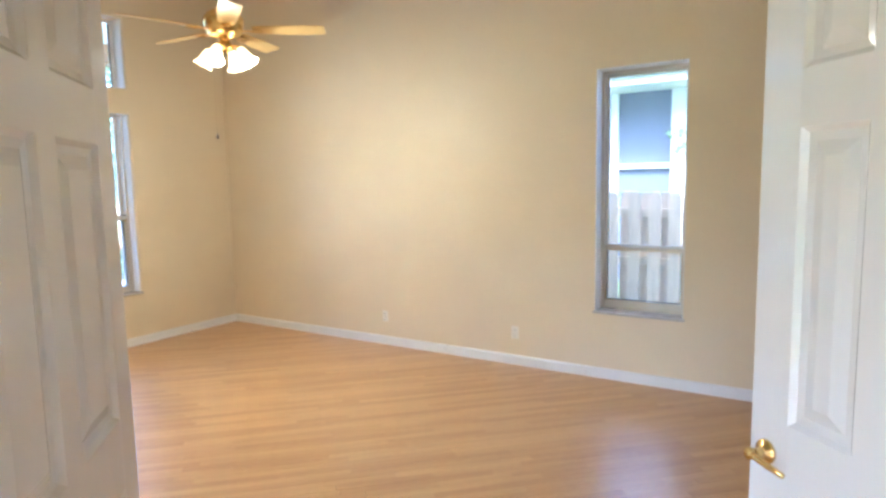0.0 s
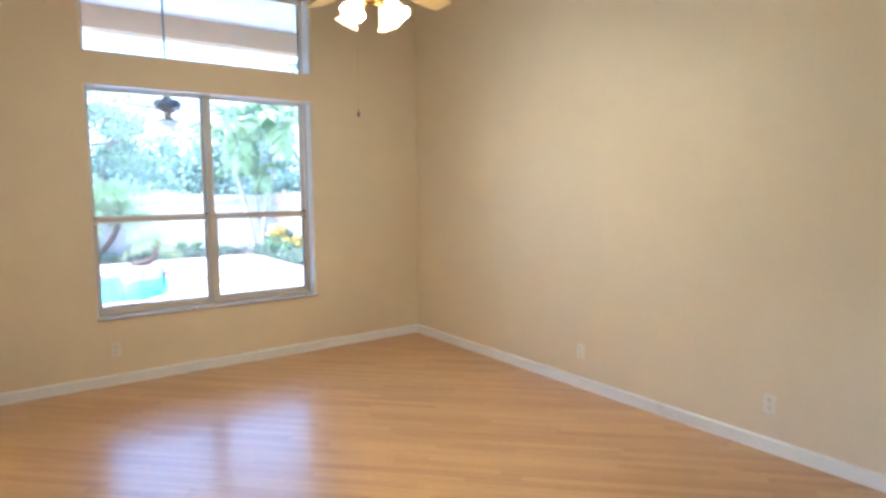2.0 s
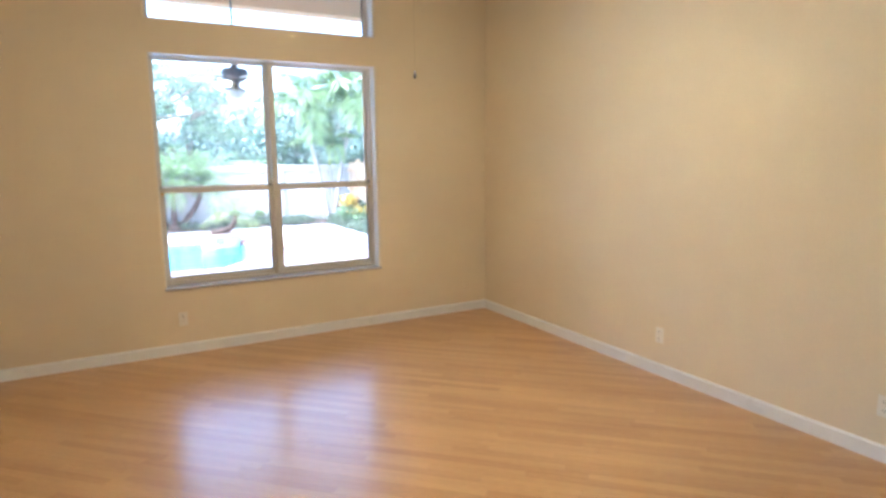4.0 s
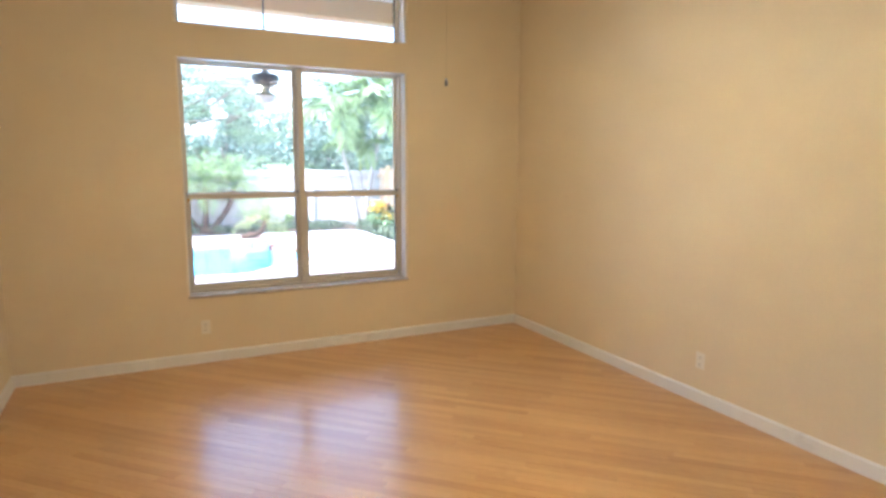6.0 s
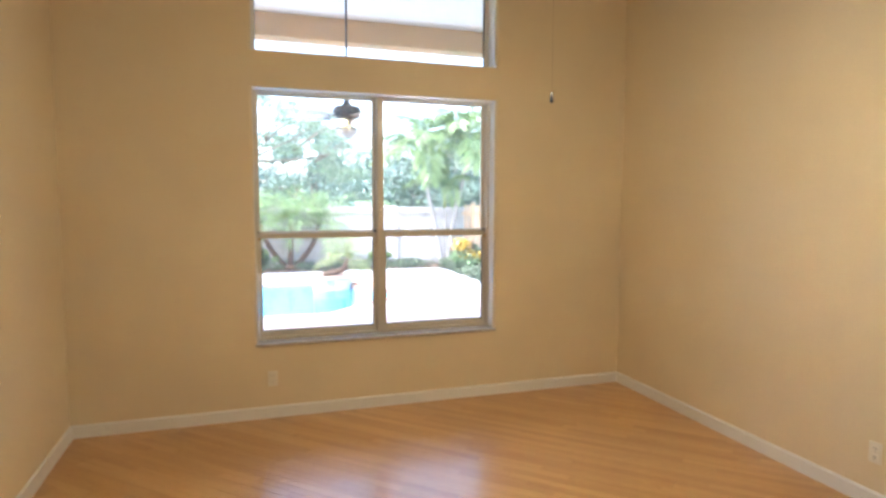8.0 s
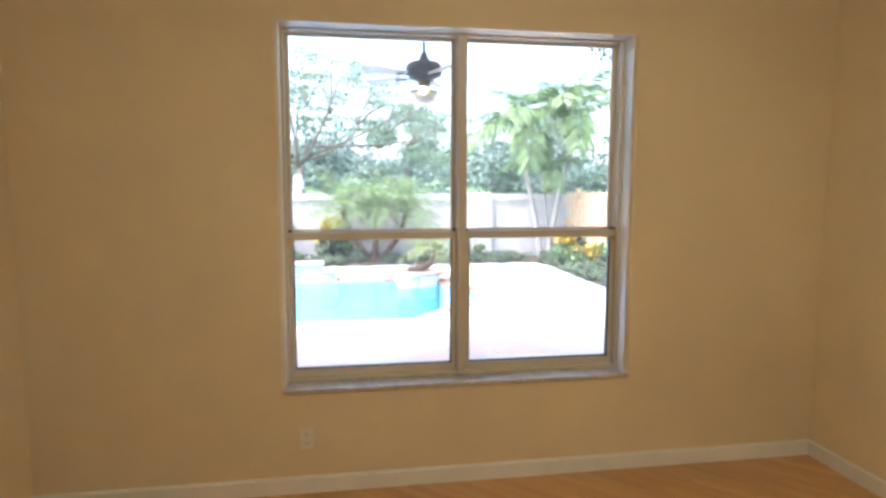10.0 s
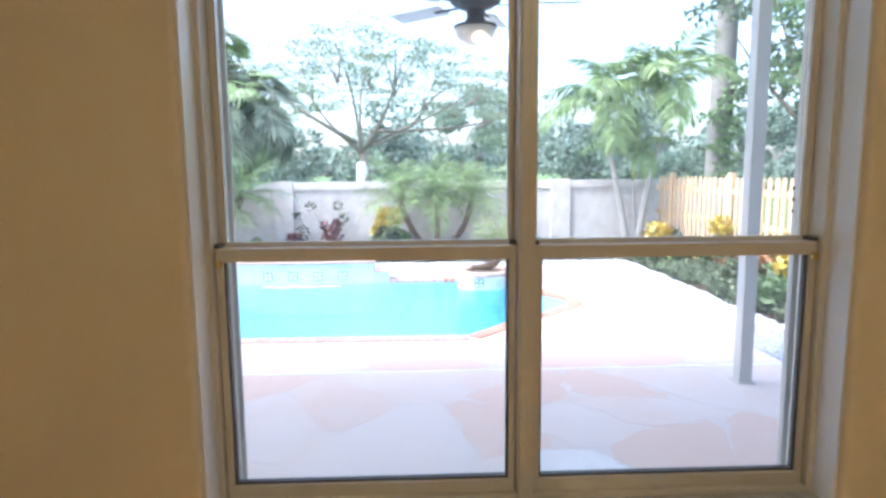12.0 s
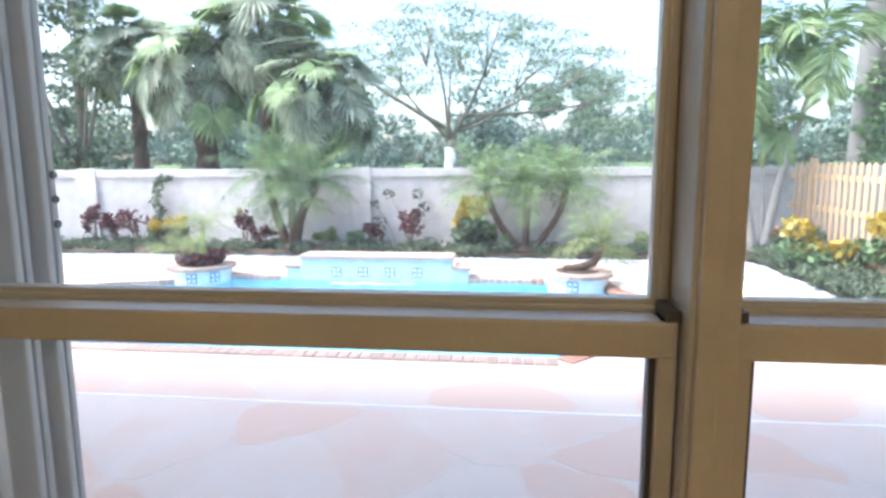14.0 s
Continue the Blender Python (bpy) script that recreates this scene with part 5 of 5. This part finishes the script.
rng = random.Random(31)
stones = 0
for bounds, cell in (((-8.675, -5.73, -5.0, 6.02), 0.60), ((-14.42, -8.72, -5.0, 6.02), 0.62)):
    pts = []
    nx, ny = int((bounds[1] - bounds[0]) / cell), int((bounds[3] - bounds[2]) / cell)
    for i in range(nx):
        for j in range(ny):
            if rng.random() < 0.14:
                continue
            pts.append((bounds[0] + (i + 0.5 + rng.uniform(-0.46, 0.46)) * (bounds[1] - bounds[0]) / nx, bounds[2] + (j + 0.5 + rng.uniform(-0.46, 0.46)) * (bounds[3] - bounds[2]) / ny))
    for p, poly in voronoi_cells(pts, bounds):
        size = min(math.hypot(x - p[0], y - p[1]) for x, y in poly)
        if size < 0.12:
            continue
        poly = shrink(poly, min(rng.choice((0.004, 0.007, 0.012, 0.024)), size * 0.2))
        poly = [(a[0] * (1 - f) + b[0] * f, a[1] * (1 - f) + b[1] * f) for a, b in zip(poly, poly[1:] + poly[:1]) for f in (0.18, 0.82)]
        dense = []
        for i, a in enumerate(poly):
            b = poly[(i + 1) % len(poly)]
            j = min(0.045, 0.11 * math.hypot(a[0] - b[0], a[1] - b[1]))
            dense.append((a[0] * 0.97 + b[0] * 0.03, a[1] * 0.97 + b[1] * 0.03))
            for f in (0.36, 0.68):
                dense.append((a[0] * (1 - f) + b[0] * f + rng.uniform(-j, j), a[1] * (1 - f) + b[1] * f + rng.uniform(-j, j)))
        pad = [(x, y) for x, y in dense]
        if any(inside(x, y, POOL) for x, y in pad) or inside(p[0], p[1], POOL):
            continue
        if any(min((x - q[0]) ** 2 + (y - q[1]) ** 2 for q in POOL) < 0.03 for x, y in pad):
            continue
        V, F = slab(pad, GROUND - 0.004, GROUND + rng.uniform(0.0, 0.0006), 0.0006)
        raw("paving_stone", V, F, FLAG_PALE if rng.random() < 0.05 else FLAG, PATIO)
        stones += 1

part("expansion_joint", boxes((-8.712, -8.684, -5.0, 6.03, GROUND - 0.003, GROUND + 0.002)), JOINT, PATIO, "white expansion joint")

# ---- brick coping round the pool ----
line = []
N = len(POOL)
for i in range(N):
    a, b = Vector(POOL[i]), Vector(POOL[(i + 1) % N])
    n = max(1, int((b - a).length / 0.095))
    for k in range(n):
        line.append(a.lerp(b, k / n))
made = 0
for i in range(len(line)):
    a, b = line[i], line[(i + 1) % len(line)]
    if abs(a.x - FAR) < 0.02 and (-0.22 < a.y < 2.42 or a.y > 3.5 or a.y < -1.05):
        continue
    d = (b - a)
    if d.length < 1e-4 or d.length > 0.3:
        continue
    nrm = Vector((d.y, -d.x)).normalized()
    if inside(a.x + nrm.x * 0.05, a.y + nrm.y * 0.05, POOL):
        nrm = -nrm
    e = d * 0.045
    q = [a + e - nrm * 0.02, b - e - nrm * 0.02, b - e + nrm * 0.15, a + e + nrm * 0.15]
    V, F = slab([(p.x, p.y) for p in q], GROUND - 0.05, GROUND + 0.014, 0.008)
    if made < 300:
        raw("coping_brick", V, F, COPING_RED if a.y > 3.3 else COPING, pool)
    made += 1
